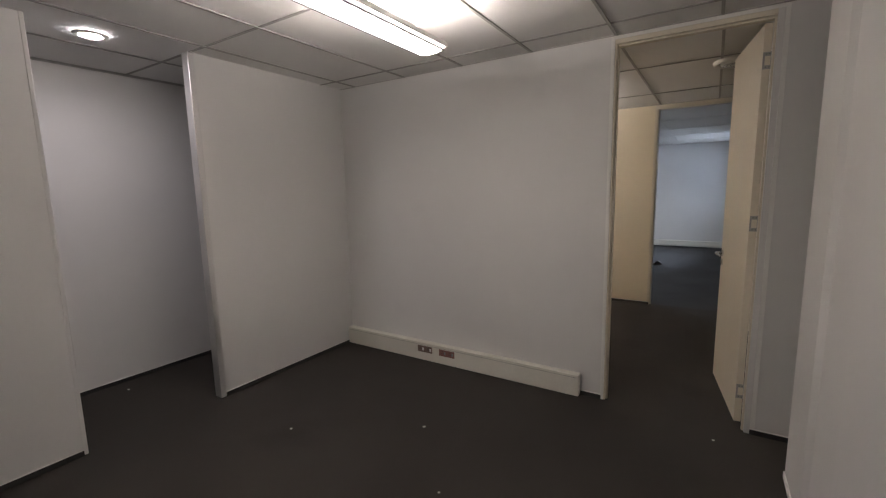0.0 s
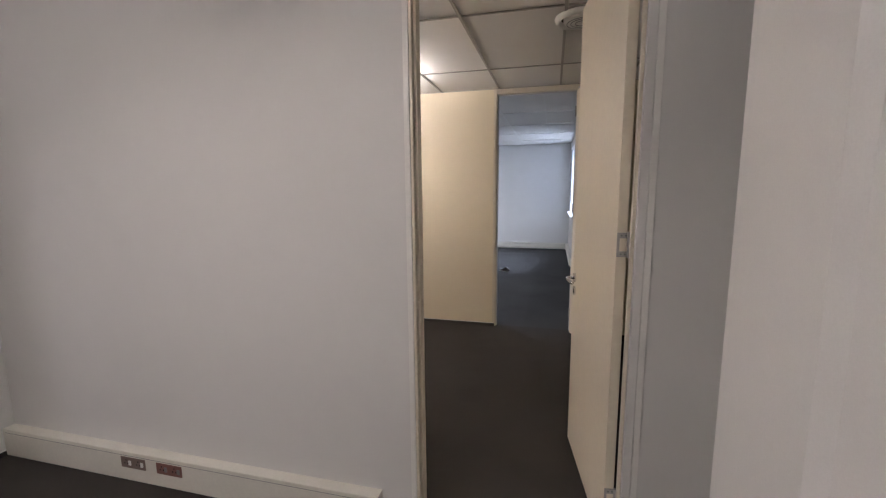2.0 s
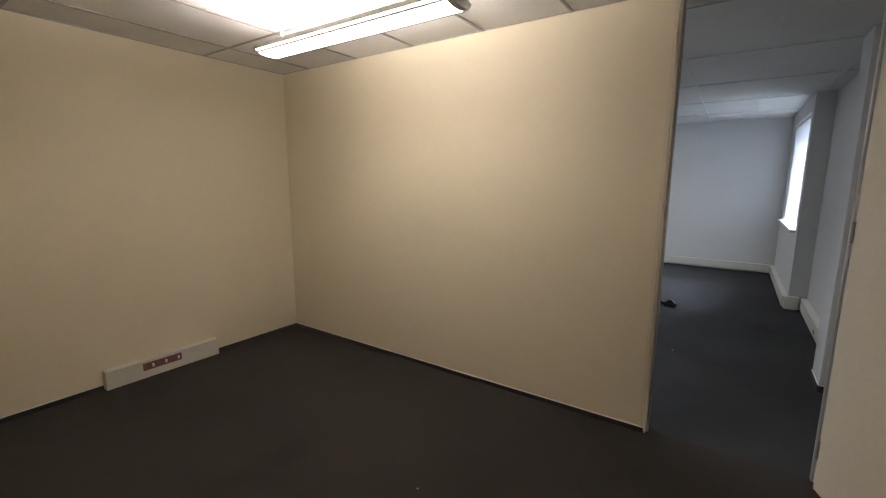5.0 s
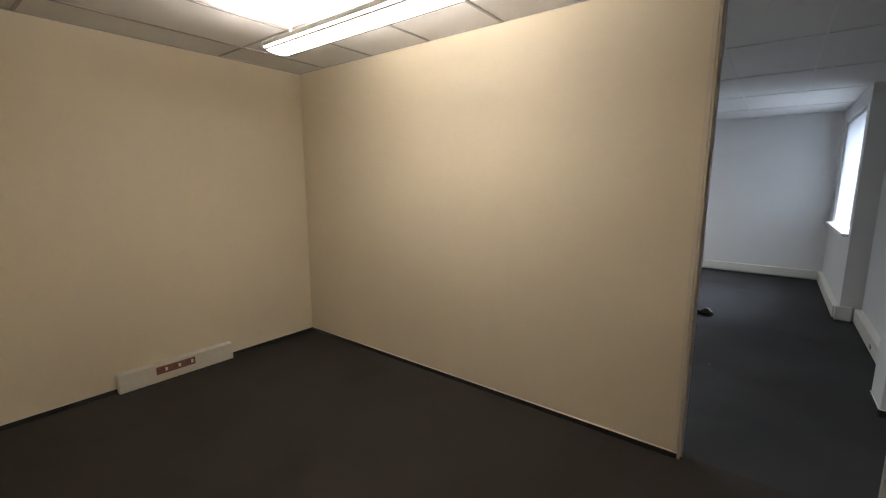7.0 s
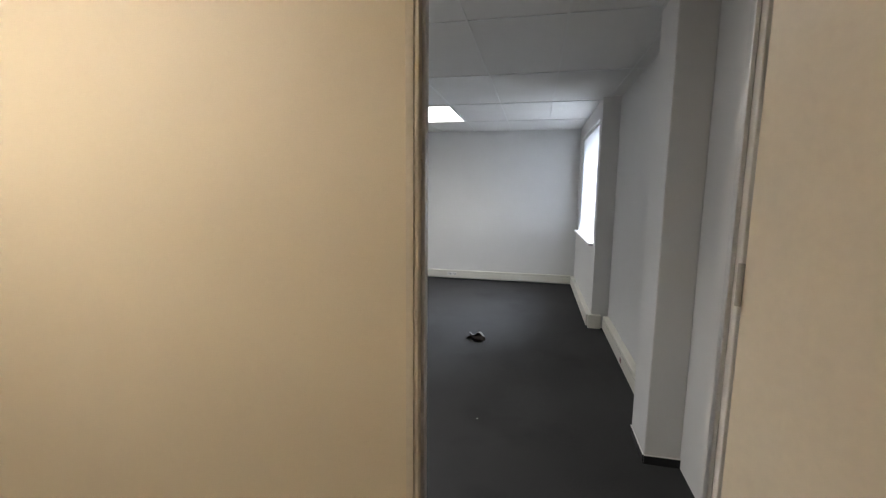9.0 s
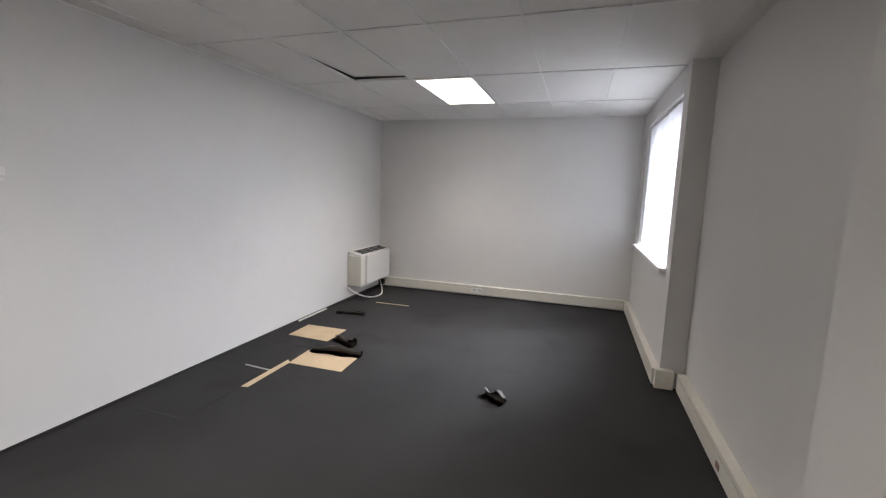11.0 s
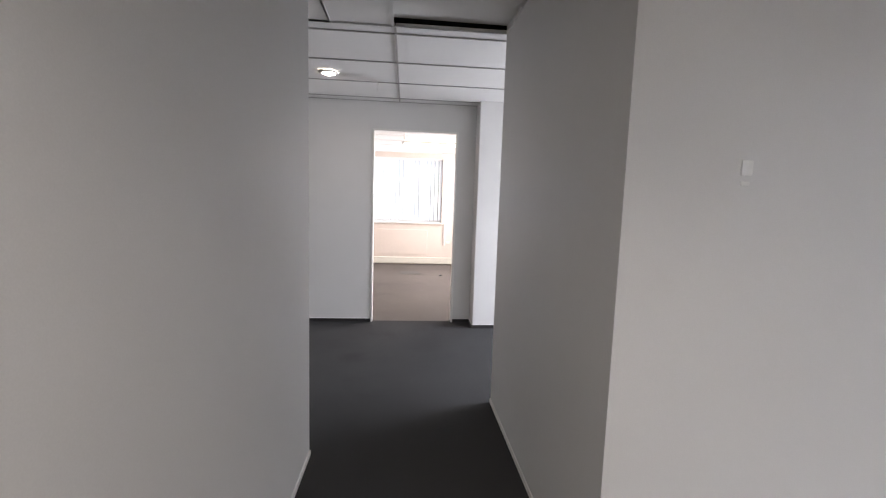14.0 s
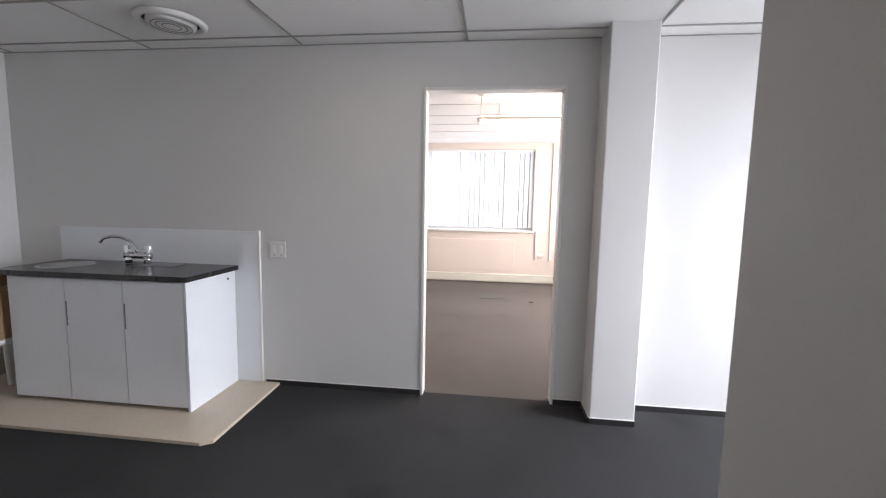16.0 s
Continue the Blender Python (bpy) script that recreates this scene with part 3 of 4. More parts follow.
def disc_vent(at, r, plate=None):
    """A round ceiling diffuser with concentric rings, on a square plate where it has one."""
    v = thing("ceiling_vent", at, "round white plastic ceiling air vent" + (" on a square plate" if plate else ""), "ceiling vent", "ceiling air vents")
    if plate:
        part("plate", box(bmesh.new(), (-plate[0], -plate[1], -0.006), (plate[0], plate[1], 0.0), 0.002), BAR_WHITE, v)
    z = -0.006 if plate else 0.0
    bm = bmesh.new()
    ring(bm, (0, 0, z), [(r * 0.80, 0.0), (r * 0.82, -0.022), (r * 0.9, -0.03), (r, -0.014), (r * 1.02, 0.0)])
    part("rim", bm, PLASTIC, v, "", True)
    bm = bmesh.new()
    rows = ring(bm, (0, 0, z), [(r * 0.80, -0.003), (r * 0.3, -0.003)])
    bm.faces.new(rows[-1])
    part("throat", bm, SLOT, v)
    bm = bmesh.new()
    if plate:
        rows = ring(bm, (0, 0, z), [(r * 0.55, -0.004), (r * 0.60, -0.034), (r * 0.58, -0.042), (r * 0.3, -0.046), (r * 0.08, -0.047)])
    else:
        rows = ring(bm, (0, 0, z), [(r * 0.70, -0.004), (r * 0.70, -0.022), (r * 0.66, -0.030), (r * 0.4, -0.034), (r * 0.1, -0.035)])
    bm.faces.new(rows[-1])
    part("cone", bm, PLASTIC, v, "", True)
    for q in () if plate else (0.25, 0.42, 0.56):
        bm = bmesh.new()
        ring(bm, (0, 0, z), [(r * q, -0.0345), (r * q, -0.037), (r * q + 0.004, -0.037), (r * q + 0.004, -0.034)])
        part("ridge", bm, GREYP, v)


disc_vent((-4.30, 7.20, H - 0.006), 0.235, (0.29, 0.27))
disc_vent((-6.885, 5.11, H - 0.002), 0.20)
disc_vent((-0.15, 4.68, H - 0.002), 0.16)



def panel_light(at):
    """A recessed louvred panel in one ceiling bay; its light leaves in a wide downward cone."""
    panel = thing("ceiling_panel_light", at, "lit square-edged white ceiling panel light", "panel light", "office panel lights")
    fr = bmesh.new()
    for a, b in (((-0.30, -0.60, -0.004), (-0.272, 0.60, 0.02)), ((0.272, -0.60, -0.004), (0.30, 0.60, 0.02)),
                 ((-0.272, -0.60, -0.004), (0.272, -0.555, 0.02)), ((-0.272, 0.555, -0.004), (0.272, 0.60, 0.02))):
        box(fr, a, b, 0.002)
    part("frame", fr, BAR_WHITE, panel)
    part("diffuser", box(bmesh.new(), (-0.272, -0.555, 0.004), (0.272, 0.555, 0.016)), PANEL, panel, "glowing white diffuser")


for y in (11.04, 7.38):
    panel_light((-1.9075, y, H))

flap = thing("torn_ceiling_fitting", (-6.40, 6.70, H - 0.004), "torn ceiling flap with a loose white wire", "ceiling fitting")
bm = bmesh.new()
v = [bm.verts.new(c) for c in ((-0.06, -0.24, 0), (0.05, -0.24, 0), (0.05, 0.06, -0.035), (-0.06, 0.06, -0.03))]
bm.faces.new(v)
bmesh.ops.solidify(bm, geom=bm.faces, thickness=0.003)
part("flap", bm, TILE, flap)
part("wire", sweep(bmesh.new(), [(0, 0.05, -0.03), (0.01, 0.07, -0.06), (0.0, 0.06, -0.10), (0.012, 0.065, -0.125)], 0.003), PLASTIC, flap)


# trunking and sockets
def socket(parent, centre, along, out, colour, width, white=False):
    """A socket plate let into a trunking: along and out are unit vectors."""
    c, a, o = Vector(centre), Vector(along), Vector(out)
    up = Vector((0, 0, 1))
    m = Matrix((a.to_4d(), o.to_4d(), up.to_4d(), (0, 0, 0, 1))).transposed()
    m = Matrix.Translation(c) @ Matrix(((a.x, o.x, 0, 0), (a.y, o.y, 0, 0), (0, 0, 1, 0), (0, 0, 0, 1)))
    p = part("socket_plate", box(bmesh.new(), (-width / 2, 0, -0.03), (width / 2, 0.005, 0.03), 0.0015, m), colour, parent)
    n = max(1, round(width / 0.085))
    for k in range(n):
        u = (k + 0.5) * width / n - width / 2
        for du, dz in ((-0.014, -0.004), (0.006, -0.004), (-0.004, 0.014)):
            part("pin_hole", box(bmesh.new(), (u + du - 0.003, 0.005, dz - 0.004), (u + du + 0.003, 0.0055, dz + 0.004), 0, m), SLOT, p)
        part("rocker", box(bmesh.new(), (u + 0.014, 0.005, -0.012), (u + 0.030, 0.009, 0.014), 0.001, m), PLASTIC if white else GREYP, p)


def trunking(a, b, label, cap=TRUNK, bevel=0.006):
    at = tuple((p + q) / 2 for p, q in zip(a, b))
    t = thing("cable_trunking", (at[0], at[1], 0), label, "cable trunking")
    m = Matrix.Translation((-at[0], -at[1], 0))
    part("body", box(bmesh.new(), a, b, bevel, m), cap, t)
    return t


t = trunking((-3.385, W1 - 0.062, 0.004), (-1.02, W1, 0.17), "ivory floor-level trunking with two sockets on a wall", bevel=0.004)
part("lid_seam", box(bmesh.new(), (-1.16, -0.0325, 0.148), (1.16, -0.0315, 0.150)), GREYP, t)
socket(t, (-2.415 + 2.2025, -0.031, 0.112), (1, 0, 0), (0, -1, 0), BROWN, 0.16, True)
socket(t, (-2.18 + 2.2025, -0.031, 0.112), (1, 0, 0), (0, -1, 0), RUSSET, 0.16)
t = trunking((-4.3, 4.74, 0.003), (-4.235, 5.57, 0.145), "short ivory trunking box with a brown socket strip", bevel=0.004)
socket(t, (0.0325, 5.12 - 5.155, 0.095), (0, 1, 0), (1, 0, 0), RUSSET, 0.28, True)
t = trunking((CX0, CY1 - 0.055, 0.022), (0.04, CY1, 0.155), "white trunking along the wall foot with a socket")
part("lid_seam", box(bmesh.new(), (-1.78, -0.0285, 0.125), (1.78, -0.0275, 0.1265)), GREYP, t)
socket(t, (-1.98 + 1.77, -0.0275, 0.09), (1, 0, 0), (0, -1, 0), PLASTIC, 0.16)
t = trunking((0.04, 10.26, 0.022), (CX1, CY1 - 0.055, 0.155), "white trunking below a window along the wall foot")
t = trunking((0.06, 10.22, 0.004), (0.20, 10.28, 0.16), "white trunking corner box with an open dark end")
t = trunking((0.215, 8.06, 0.015), (0.28, 10.21, 0.16), "white trunking along a recessed wall foot")
part("lid_seam", box(bmesh.new(), (-0.0335, -1.07, 0.128), (-0.0325, 1.07, 0.1295)), GREYP, t)
box_ = bmesh.new()
box(box_, (-0.036, -0.03, 0.05), (-0.0325, 0.03, 0.09), 0.002)
part("cable_outlet", box_, RUSSET, t, "small red-brown outlet")

# wall fan heater with its cable
hx, hy0, hy1, hz0, hz1 = CX0, 11.64, 12.52, 0.19, 0.66
h = thing("wall_heater", (hx, (hy0 + hy1) / 2, hz0), "white wall-mounted fan-coil heater above the skirting", "heater")
mm = Matrix.Translation((-hx, -(hy0 + hy1) / 2, -hz0))
slope = mm @ pose(hx + 0.004, 0, hz1, 0, 13, 0) @ Matrix.Translation((-hx - 0.004, 0, -hz1))
part("front_panel", box(bmesh.new(), (hx + 0.03, hy0 + 0.14, hz0 + 0.01), (hx + 0.225, hy1, hz1 - 0.045), 0.010, mm), PLASTIC, h)
part("body", box(bmesh.new(), (hx + 0.002, hy0 + 0.12, hz0 + 0.03), (hx + 0.20, hy1 - 0.02, hz1 - 0.055), 0.006, mm), PLASTIC, h)
part("side_panel", box(bmesh.new(), (hx + 0.002, hy0, hz0), (hx + 0.21, hy0 + 0.13, hz1 - 0.05), 0.01, mm), TRUNK, h, "yellowed side panel")
part("top_frame", box(bmesh.new(), (hx + 0.004, hy0 + 0.006, hz1 - 0.030), (hx + 0.215, hy1 - 0.01, hz1 + 0.006), 0.004, slope), PLASTIC, h)
for k in range(4):
    y = hy0 + 0.11 + k * 0.19
    g = part("air_grille", box(bmesh.new(), (hx + 0.04, y, hz1 + 0.006), (hx + 0.18, y + 0.17, hz1 + 0.0085), 0.001, slope), SLOT, h, "dark air outlet grille")
    for j in range(5):
        xx = hx + 0.05 + j * 0.027
        part("fin", box(bmesh.new(), (xx, y + 0.005, hz1 + 0.0085), (xx + 0.006, y + 0.165, hz1 + 0.010), 0, slope), GREYP, g)
c = thing("power_cable", (-3.45, 12.0, 0), "white cable looping from heater to floor", "cable")
part("cable", sweep(bmesh.new(), [(-0.05 + 0.24 * math.sin(math.pi * k / 14), -0.5 + 0.95 * k / 14, 0.012 + 0.20 * abs(k / 7 - 1) ** 3) for k in range(15)], 0.009), PLASTIC, c, "", True)
part("plug", box(bmesh.new(), (-0.05, 0.43, 0.06), (0.03, 0.50, 0.14), 0.01), SLOT, c, "black plug")


# torn carpet and bare board
def slab(name, outline, z0, z1, material, label, category, kind=""):
    cx = sum(p[0] for p in outline) / len(outline)
    cy = sum(p[1] for p in outline) / len(outline)
    bm = bmesh.new()
    f = bm.faces.new([bm.verts.new((x - cx, y - cy, z0)) for x, y in outline])
    up = bmesh.ops.extrude_face_region(bm, geom=[f])["geom"]
    bmesh.ops.translate(bm, vec=(0, 0, z1 - z0), verts=[v for v in up if isinstance(v, bmesh.types.BMVert)])
    ob = new(name, mesh_of(name, bm, material))
    ob.location = (cx, cy, 0)
    return tagged(ob, label, category, kind=kind)


def curl(name, at, turn, length, width, radius, turns, label, back=True):
    """A flap of carpet curling up and over itself, its roll along its own x."""
    t = thing(name, at, label, "carpet scrap", "torn carpet pieces")
    t.rotation_euler = (0, 0, radians(turn))
    rnd = random.Random(round(length * 1000 + width * 77))
    nx, nu = 14, 18
    for nm, off, material in (("backing", 0.0, CARPET_BACK if back else ROLL), ("carpet_top", 0.007, ROLL)):
        bm = bmesh.new()
        rows = []
        for i in range(nx + 1):
            x = (i / nx - 0.5) * length
            r = radius * (1 + 0.35 * math.sin(i * 0.55 + turn)) * (0.75 + 0.5 * i / nx)
            flat = width * (0.5 + 0.12 * math.sin(i * 0.9))
            row = []
            for j in range(nu + 1):
                u = j / nu
                if u < 0.4:
                    y, z, ny, nz = -flat * (1 - u / 0.4), 0.008, 0, 1
                else:
                    a = (u - 0.4) / 0.6 * turns * 2 * math.pi
                    rr = r * (1 - 0.35 * (u - 0.4))
                    y, z, ny, nz = rr * math.sin(a), 0.008 + r - rr * math.cos(a), -math.sin(a), math.cos(a)
                row.append(bm.verts.new((x + rnd.uniform(-0.006, 0.006), y + ny * off, max(0.006, z + nz * off))))
            rows.append(row)
        for p, q in zip(rows, rows[1:]):
            for j in range(nu):
                bm.faces.new((p[j], p[j + 1], q[j + 1], q[j]))
        bmesh.ops.solidify(bm, geom=bm.faces, thickness=0.0045)
        part(nm, bm, material, t, "", True)
    return t


slab("bare_floor_patch", [(-3.385, 10.14), (-2.915, 10.12), (-2.92, 10.50), (-3.39, 10.49)], 0.0005, 0.004, BOARD, "tan bare board showing through the cut carpet", "floor patch", "structure")
slab("bare_floor_patch", [(-2.925, 9.545), (-2.415, 9.555), (-2.435, 9.915), (-2.945, 9.86)], 0.0005, 0.004, BOARD, "tan bare board under a rolled-back carpet flap", "floor patch", "structure")
slab("bare_floor_strip", [(-2.975, 9.05), (-2.92, 9.055), (-2.926, 9.56), (-2.975, 9.60)], 0.0005, 0.004, BOARD, "narrow strip of bare tan board in the carpet", "floor strip", "structure")
slab("bare_floor_strip", [(-3.24, 9.375), (-2.975, 9.355), (-2.975, 9.375), (-3.235, 9.39)], 0.0005, 0.0038, CARPET_BACK, "thin pale strip of cut carpet edge", "floor strip", "structure")
slab("bare_floor_strip", [(-3.14, 11.635), (-2.67, 11.645), (-2.67, 11.665), (-3.14, 11.66)], 0.0005, 0.0045, BOARD, "thin pale strip of bare floor", "floor strip", "structure")
slab("bare_floor_strip", [(CX0 + 0.008, 10.55), (CX0 + 0.026, 10.55), (CX0 + 0.026, 11.1), (CX0 + 0.008, 11.1)], 0.0005, 0.014, TRUNK, "pale strip of loosened skirting on the floor", "floor strip", "structure")
curl("carpet_flap", (-2.66, 9.88, 0), 4, 0.50, 0.10, 0.030, 0.8, "dark carpet flap rolled back beside bare board", False)
curl("carpet_flap", (-2.73, 10.14, 0), -25, 0.30, 0.09, 0.028, 0.6, "small dark carpet curl lying on the floor", False)
curl("carpet_flap", (-3.18, 11.04, 0), 8, 0.36, 0.05, 0.012, 0.4, "low lifted edge of dark cut carpet", False)
curl("carpet_scrap", (-1.12, 9.55, 0), -35, 0.20, 0.10, 0.032, 0.55, "curled loose carpet scrap with pale underside", True)
for k, (a, b) in enumerate((((-3.52, 9.30), (-2.98, 9.30)), ((-3.54, 9.92), (-2.95, 9.90)), ((-3.40, 8.55), (-3.0, 8.55)), ((-2.92, 10.12), (-2.92, 9.9)), ((-2.97, 8.5), (-2.97, 9.05)))):
    slab("carpet_seam", [(a[0] - 0.004, a[1] - 0.004), (b[0] + 0.004, b[1] - 0.004), (b[0] + 0.004, b[1] + 0.004), (a[0] - 0.004, a[1] + 0.004)], 0.0005, 0.002, SLOT, "dark cut line between carpet pieces", "carpet seam", "structure")


# paper crumbs on the carpet
def crumb(x, y, r, seed, material=PAPER, label="tiny pale crumb of paper on the carpet"):
    rnd = random.Random(seed)
    bm = bmesh.new()
    bmesh.ops.create_icosphere(bm, subdivisions=1, radius=r)
    for v in bm.verts:
        v.co = (v.co.x * rnd.uniform(0.6, 1.5), v.co.y * rnd.uniform(0.6, 1.3), v.co.z * rnd.uniform(0.2, 0.45))
    low = min(v.co.z for v in bm.verts)
    for v in bm.verts:
        v.co.z -= low
    ob = new("paper_scrap", mesh_of("paper_scrap", bm, material))
    ob.location = (x, y, 0)
    tagged(ob, label, "litter", "litter on the carpet")


for k, (x, y, r) in enumerate(((-1.79, 2.52, 0.017), (-1.37, 2.05, 0.012), (-4.20, 1.75, 0.018), (-2.55, 2.05, 0.016), (-0.16, 3.3, 0.014), (-1.33, 1.92, 0.01),
                               (-2.1, 4.9, 0.010), (-1.75, 5.25, 0.009), (-1.5, 8.2, 0.012), (-0.9, 8.0, 0.010))):
    crumb(x, y, r * 0.65, k)

# thermostat on the passage wall
th = thing("thermostat", (CX0, 8.06, 1.548), "small white wall thermostat", "thermostat")
part("cover", box(bmesh.new(), (0.0, -0.018, -0.01), (0.004, 0.018, 0.035), 0.001), PLASTIC, th)
part("dial", box(bmesh.new(), (0.0, -0.016, -0.04), (0.004, 0.012, -0.028), 0.001), PLASTIC, th)

# kitchenette
cab = thing("sink_cabinet", (DX + 0.02, 4.413, 0.02), "white laminate sink cabinet with three doors", "kitchen cabinet")
K0, K1, KF = -0.545, 0.78, 0.53
part("body", box(bmesh.new(), (0.0, K0, 0.03), (KF - 0.02, K1 - 0.018, 0.885)), LAMINATE, cab)
part("side_panel", box(bmesh.new(), (0.0, K1 - 0.018, 0.0), (KF, K1, 0.885), 0.001), LAMINATE, cab)
part("plinth", box(bmesh.new(), (0.02, K0 + 0.01, 0.0), (KF - 0.06, K1 - 0.02, 0.03)), GREYP, cab)
w = (K1 - 0.02 - K0) / 3
for k in range(3):
    d = part("door", box(bmesh.new(), (KF - 0.019, K0 + k * w + 0.002, 0.028), (KF, K0 + (k + 1) * w - 0.003, 0.875), 0.0015), LAMINATE, cab)
    if k > 0:
        part("finger_pull", box(bmesh.new(), (KF, K0 + k * w + 0.006, 0.55), (KF + 0.004, K0 + k * w + 0.014, 0.72), 0.001), GREYP, d)
part("screw_cap", rod(bmesh.new(), (0.09, K1, 0.83), (0.09, K1 + 0.003, 0.83), 0.009), SLOT, cab)
top = thing("worktop", (DX + 0.02, 4.413, 0.905), "black speckled worktop on the sink cabinet", "worktop")
SB0, SB1 = -0.54, -0.18
bm = bmesh.new()
box(bm, (0.0, K0 - 0.10, 0), (0.10, K1 + 0.03, 0.035))
box(bm, (0.46, K0 - 0.10, 0), (KF + 0.03, K1 + 0.03, 0.035))
box(bm, (0.10, K0 - 0.10, 0), (0.46, SB0, 0.035))
box(bm, (0.10, SB1, 0), (0.46, K1 + 0.03, 0.035))
SX, SY, SR = 0.28, (SB0 + SB1) / 2, 0.158
inner, outer = [], []
for k in range(48):
    c, d = math.cos(2 * math.pi * k / 48), math.sin(2 * math.pi * k / 48)
    q = 0.18 / max(abs(c), abs(d))
    inner.append([bm.verts.new((SX + SR * c, SY + SR * d, z)) for z in (0.035, 0.0)])
    outer.append(bm.verts.new((SX + q * c, SY + q * d, 0.035)))
for k in range(48):
    m = (k + 1) % 48
    bm.faces.new((inner[k][0], inner[m][0], outer[m], outer[k]))
    bm.faces.new((inner[k][0], inner[k][1], inner[m][1], inner[m][0]))
part("top", bm, STONE, top)
sink = thing("sink", (DX + 0.02, 4.413, 0.94), "round stainless steel inset sink with a small drainer", "sink")
bm = bmesh.new()
ring(bm, (SX, SY, 0), [(0.150, 0.0), (0.153, 0.005), (0.168, 0.005), (0.172, 0.0006)], 48)
part("rim", bm, STEEL, sink, "", True)
drainer = part("drainer", box(bmesh.new(), (0.05, 0.14, 0.0005), (0.20, 0.42, 0.003), 0.001), STEEL, sink)
for k in range(6):
    y = 0.165 + k * 0.042
    part("ridge", box(bmesh.new(), (0.065, y, 0.003), (0.185, y + 0.016, 0.0055), 0.001), STEEL, drainer)
bm = bmesh.new()
ring(bm, (0.28, (SB0 + SB1) / 2, 0), [(0.158, 0.004), (0.15, -0.004), (0.146, -0.10), (0.12, -0.125), (0.03, -0.13), (0.001, -0.132)])
part("bowl", bm, STEEL, sink, "round steel bowl", True)
tap = thing("mixer_tap", (DX + 0.13, 4.48, 0.946), "chrome kitchen mixer tap with swan-neck spout", "tap")
tap.scale = (1.05, 1.05, 1.05)
bm = bmesh.new()
rod(bm, (0, -0.075, 0), (0, -0.075, 0.05), 0.024, 0.019)
rod(bm, (0, 0.075, 0), (0, 0.075, 0.05), 0.024, 0.019)
rod(bm, (0, -0.10, 0.055), (0, 0.10, 0.055), 0.024)
part("body", bm, CHROME, tap, "", True)
for s in (-1, 1):
    bm = rod(bmesh.new(), (0, s * 0.085, 0.05), (0, s * 0.085, 0.10), 0.016)
    rod(bm, (0, s * 0.085, 0.10), (0, s * 0.085, 0.128), 0.028, 0.024, 10)
    part("knob", bm, CHROME, tap, "chrome tap knob", False)
bm = bmesh.new()
sweep(bm, [(0, 0, 0.055), (0.0, -0.01, 0.10), (0.012, -0.045, 0.16), (0.035, -0.10, 0.19), (0.06, -0.15, 0.195), (0.08, -0.19, 0.18), (0.09, -0.21, 0.15)], 0.0105, 12)
part("spout", bm, CHROME, tap, "arched chrome spout", True)
sp = thing("splashback", (DX, 4.507, 0.0), "white upstand panel behind the sink cabinet", "splashback")
part("panel", box(bmesh.new(), (0.0005, -0.81, 0.022), (0.018, 0.875, 1.202), 0.0015), LAMINATE, sp)
part("edge_strip", box(bmesh.new(), (0.0, 0.875, 0.022), (0.022, 0.893, 1.209), 0.0015), PLASTIC, sp, "white plastic edging strip")
slab("floor_board", [(DX + 0.001, 3.31), (-6.48, 3.31), (-6.475, 5.49), (-6.515, 5.55), (DX + 0.001, 5.53)], 0.0, 0.02, PLATFORM, "pale wood-look board under the sink cabinet", "floor board")
st = thing("stool", (-6.82, 3.69, 0.02), "low white plastic stool beside the cabinet", "stool")
part("seat", box(bmesh.new(), (-0.16, -0.12, 0.38), (0.16, 0.12, 0.42), 0.012), PLASTIC, st)
for sx in (-1, 1):
    for sy in (-1, 1):
        bm = bmesh.new()
        sweep(bm, [(sx * 0.13, sy * 0.09, 0.39), (sx * 0.145, sy * 0.10, 0.2), (sx * 0.16, sy * 0.11, 0.001)], 0.018, 10)
        part("leg", bm, PLASTIC, st)
cb = thing("cardboard_box", (-6.82, 3.69, 0.441), "open brown cardboard box on the stool", "box")
bm = bmesh.new()
for a, b in (((-0.14, -0.11, 0.0), (0.14, 0.11, 0.006)), ((-0.14, -0.11, 0.006), (-0.134, 0.11, 0.34)), ((0.134, -0.11, 0.006), (0.14, 0.11, 0.34)),
             ((-0.134, -0.11, 0.006), (0.134, -0.104, 0.34)), ((-0.134, 0.104, 0.006), (0.134, 0.11, 0.34))):
    box(bm, a, b)
part("carton", bm, CARD, cb)
part("flap", box(bmesh.new(), (-0.134, 0.10, 0.0), (0.134, 0.104, 0.10), 0, pose(0, 0, 0.34, 18, 0, 0)), CARD, cb)

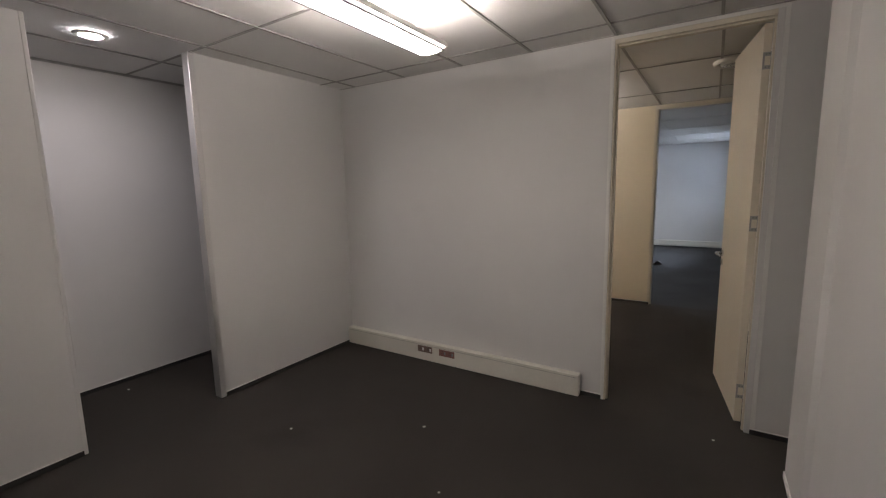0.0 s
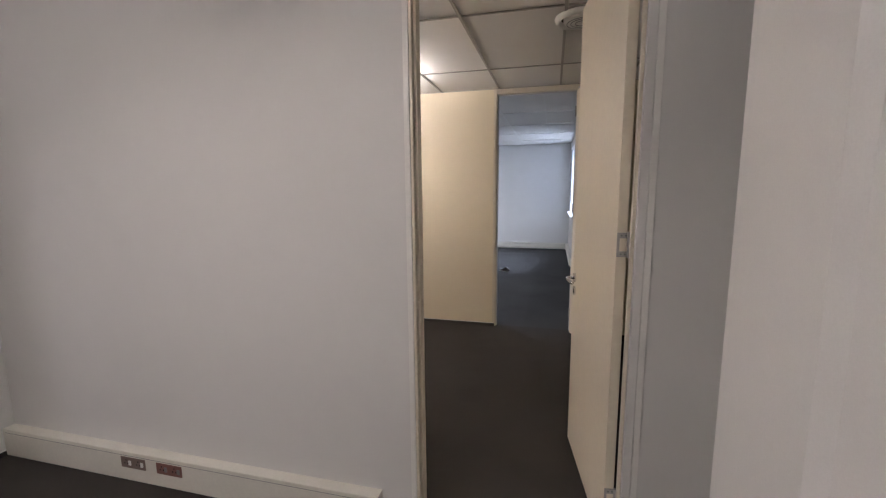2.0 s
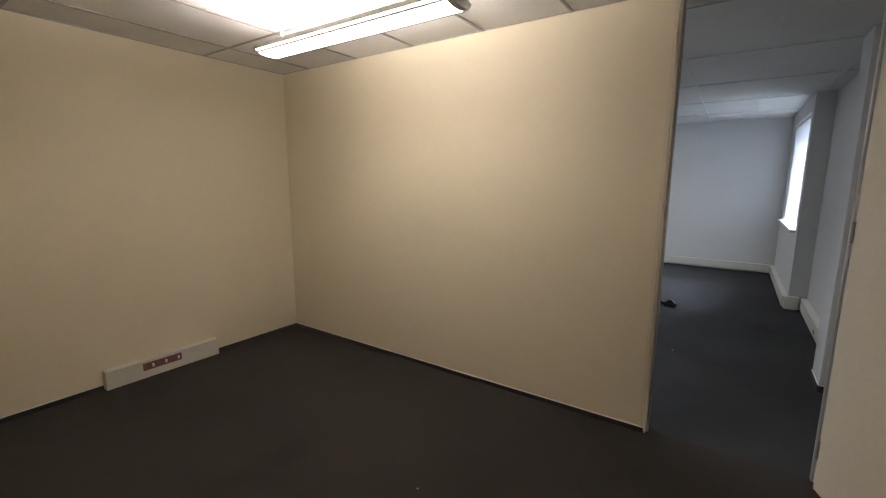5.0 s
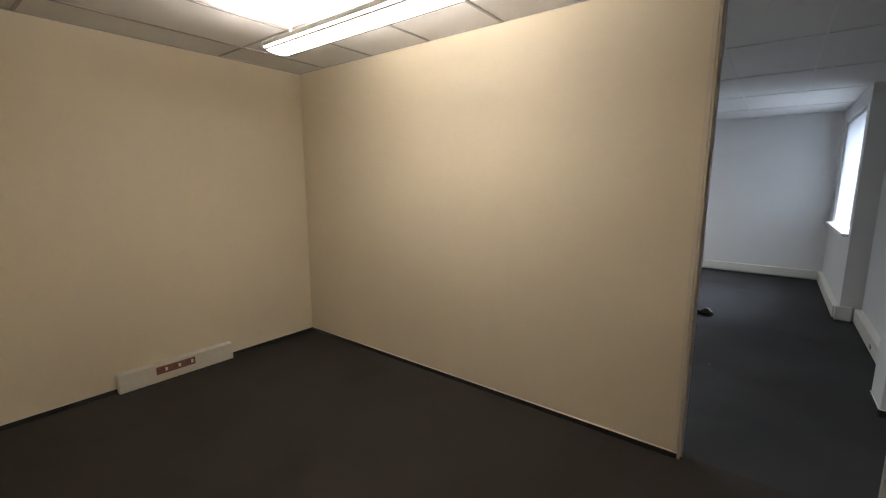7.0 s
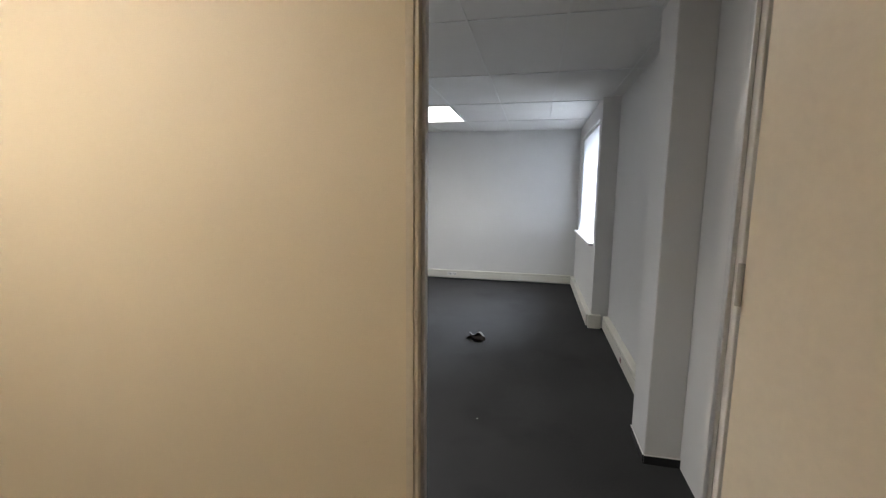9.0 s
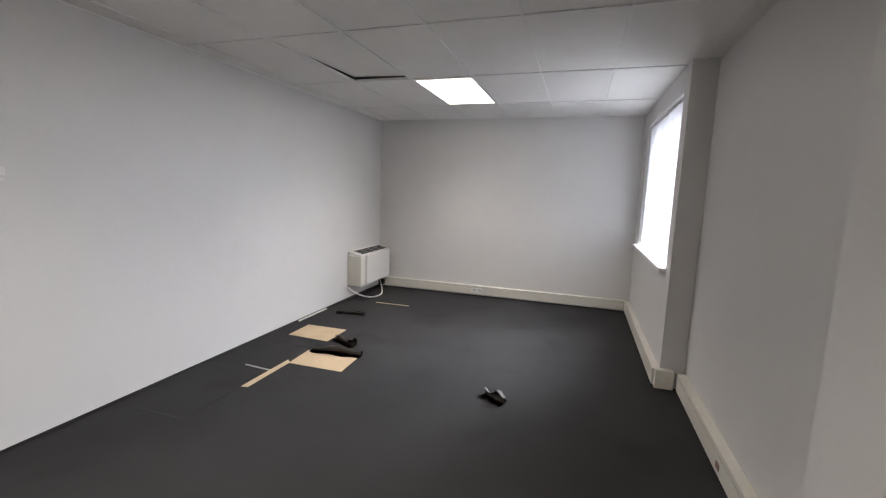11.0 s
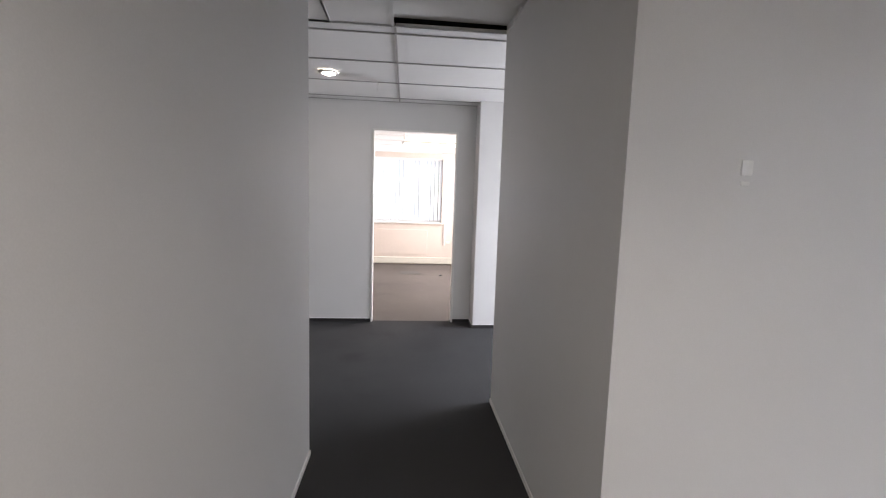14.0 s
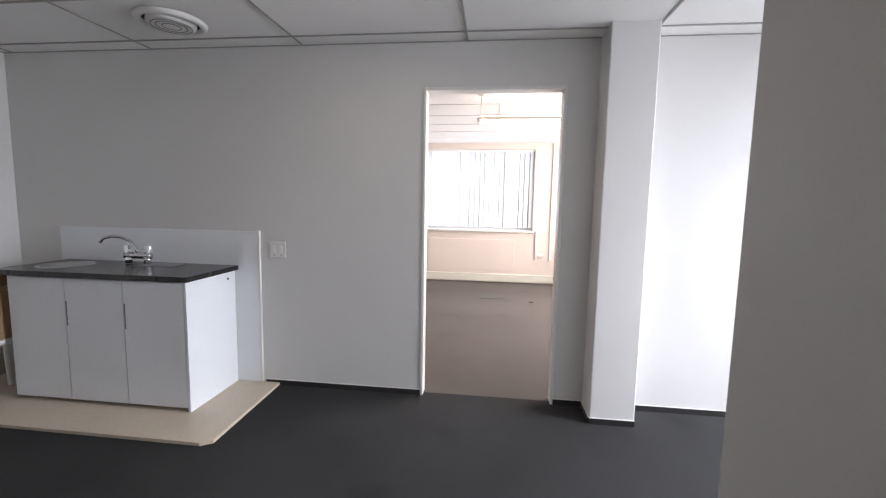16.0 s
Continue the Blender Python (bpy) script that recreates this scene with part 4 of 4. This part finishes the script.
sw = thing("wall_socket", (DX, 5.538, 1.068), "white double wall switch plate", "switch")
part("plate", box(bmesh.new(), (0, -0.065, -0.06), (0.008, 0.065, 0.06), 0.003), PLASTIC, sw)
for s in (-1, 1):
    part("rocker", box(bmesh.new(), (0.008, s * 0.028 - 0.011, -0.02), (0.013, s * 0.028 + 0.011, 0.03), 0.002), BAR_WHITE, sw)
    part("screw", rod(bmesh.new(), (0.008, s * 0.028, -0.04), (0.0095, s * 0.028, -0.04), 0.005, n=10), GREYP, sw)

# far room: pipes, panels and trunking under the window
pipe = thing("cable_pipe", (EX, 7.945, 0), "white vertical conduit on a wall beside the window", "conduit")
part("conduit", box(bmesh.new(), (0.0, -0.02, 0.45), (0.03, 0.02, 0.98), 0.004), PLASTIC, pipe)
pipe = thing("cable_pipe", (EX, 8.20, 0), "tall white vertical conduit on a beige wall", "conduit")
part("conduit", box(bmesh.new(), (0.0, -0.02, 0.45), (0.03, 0.02, H - 0.01), 0.004), PLASTIC, pipe)
for y, z in ((8.03, 0.97), (8.03, 0.52)):
    o = thing("wall_outlet", (EX, y, z), "small white outlet on a beige wall", "outlet")
    part("plate", box(bmesh.new(), (0, -0.04, -0.03), (0.02, 0.04, 0.03), 0.004), PLASTIC, o)
t = trunking((EX, 3.35, 0.02), (EX + 0.05, 9.35, 0.16), "pale trunking along the foot of a window wall")
pn = thing("access_panel", (EX, 6.75, 0.5), "beige flush panel below the window", "panel")
part("panel", box(bmesh.new(), (0, -0.8, -0.28), (0.012, 0.8, 0.30), 0.003), BEIGE, pn)
crumb(-10.62, 7.75, 0.045, 41, VINYL, "small dark scrap on the carpet")
slab("bare_floor_patch", [(-11.1, 6.95), (-10.75, 6.97), (-10.78, 7.36), (-11.12, 7.33)], 0.0005, 0.004, WORN, "pale worn patch in the carpet", "floor patch", "structure")

bk = thing("ceiling_bracket", (-4.80, 7.655, H - 0.006), "small bent white bracket at the ceiling edge", "bracket")
bm = bmesh.new()
bm.faces.new([bm.verts.new(c) for c in ((-0.05, 0.02, 0), (0.06, 0.02, 0), (0.03, -0.05, -0.045))])
bmesh.ops.solidify(bm, geom=bm.faces, thickness=0.003)
part("plate", bm, PLASTIC, bk)
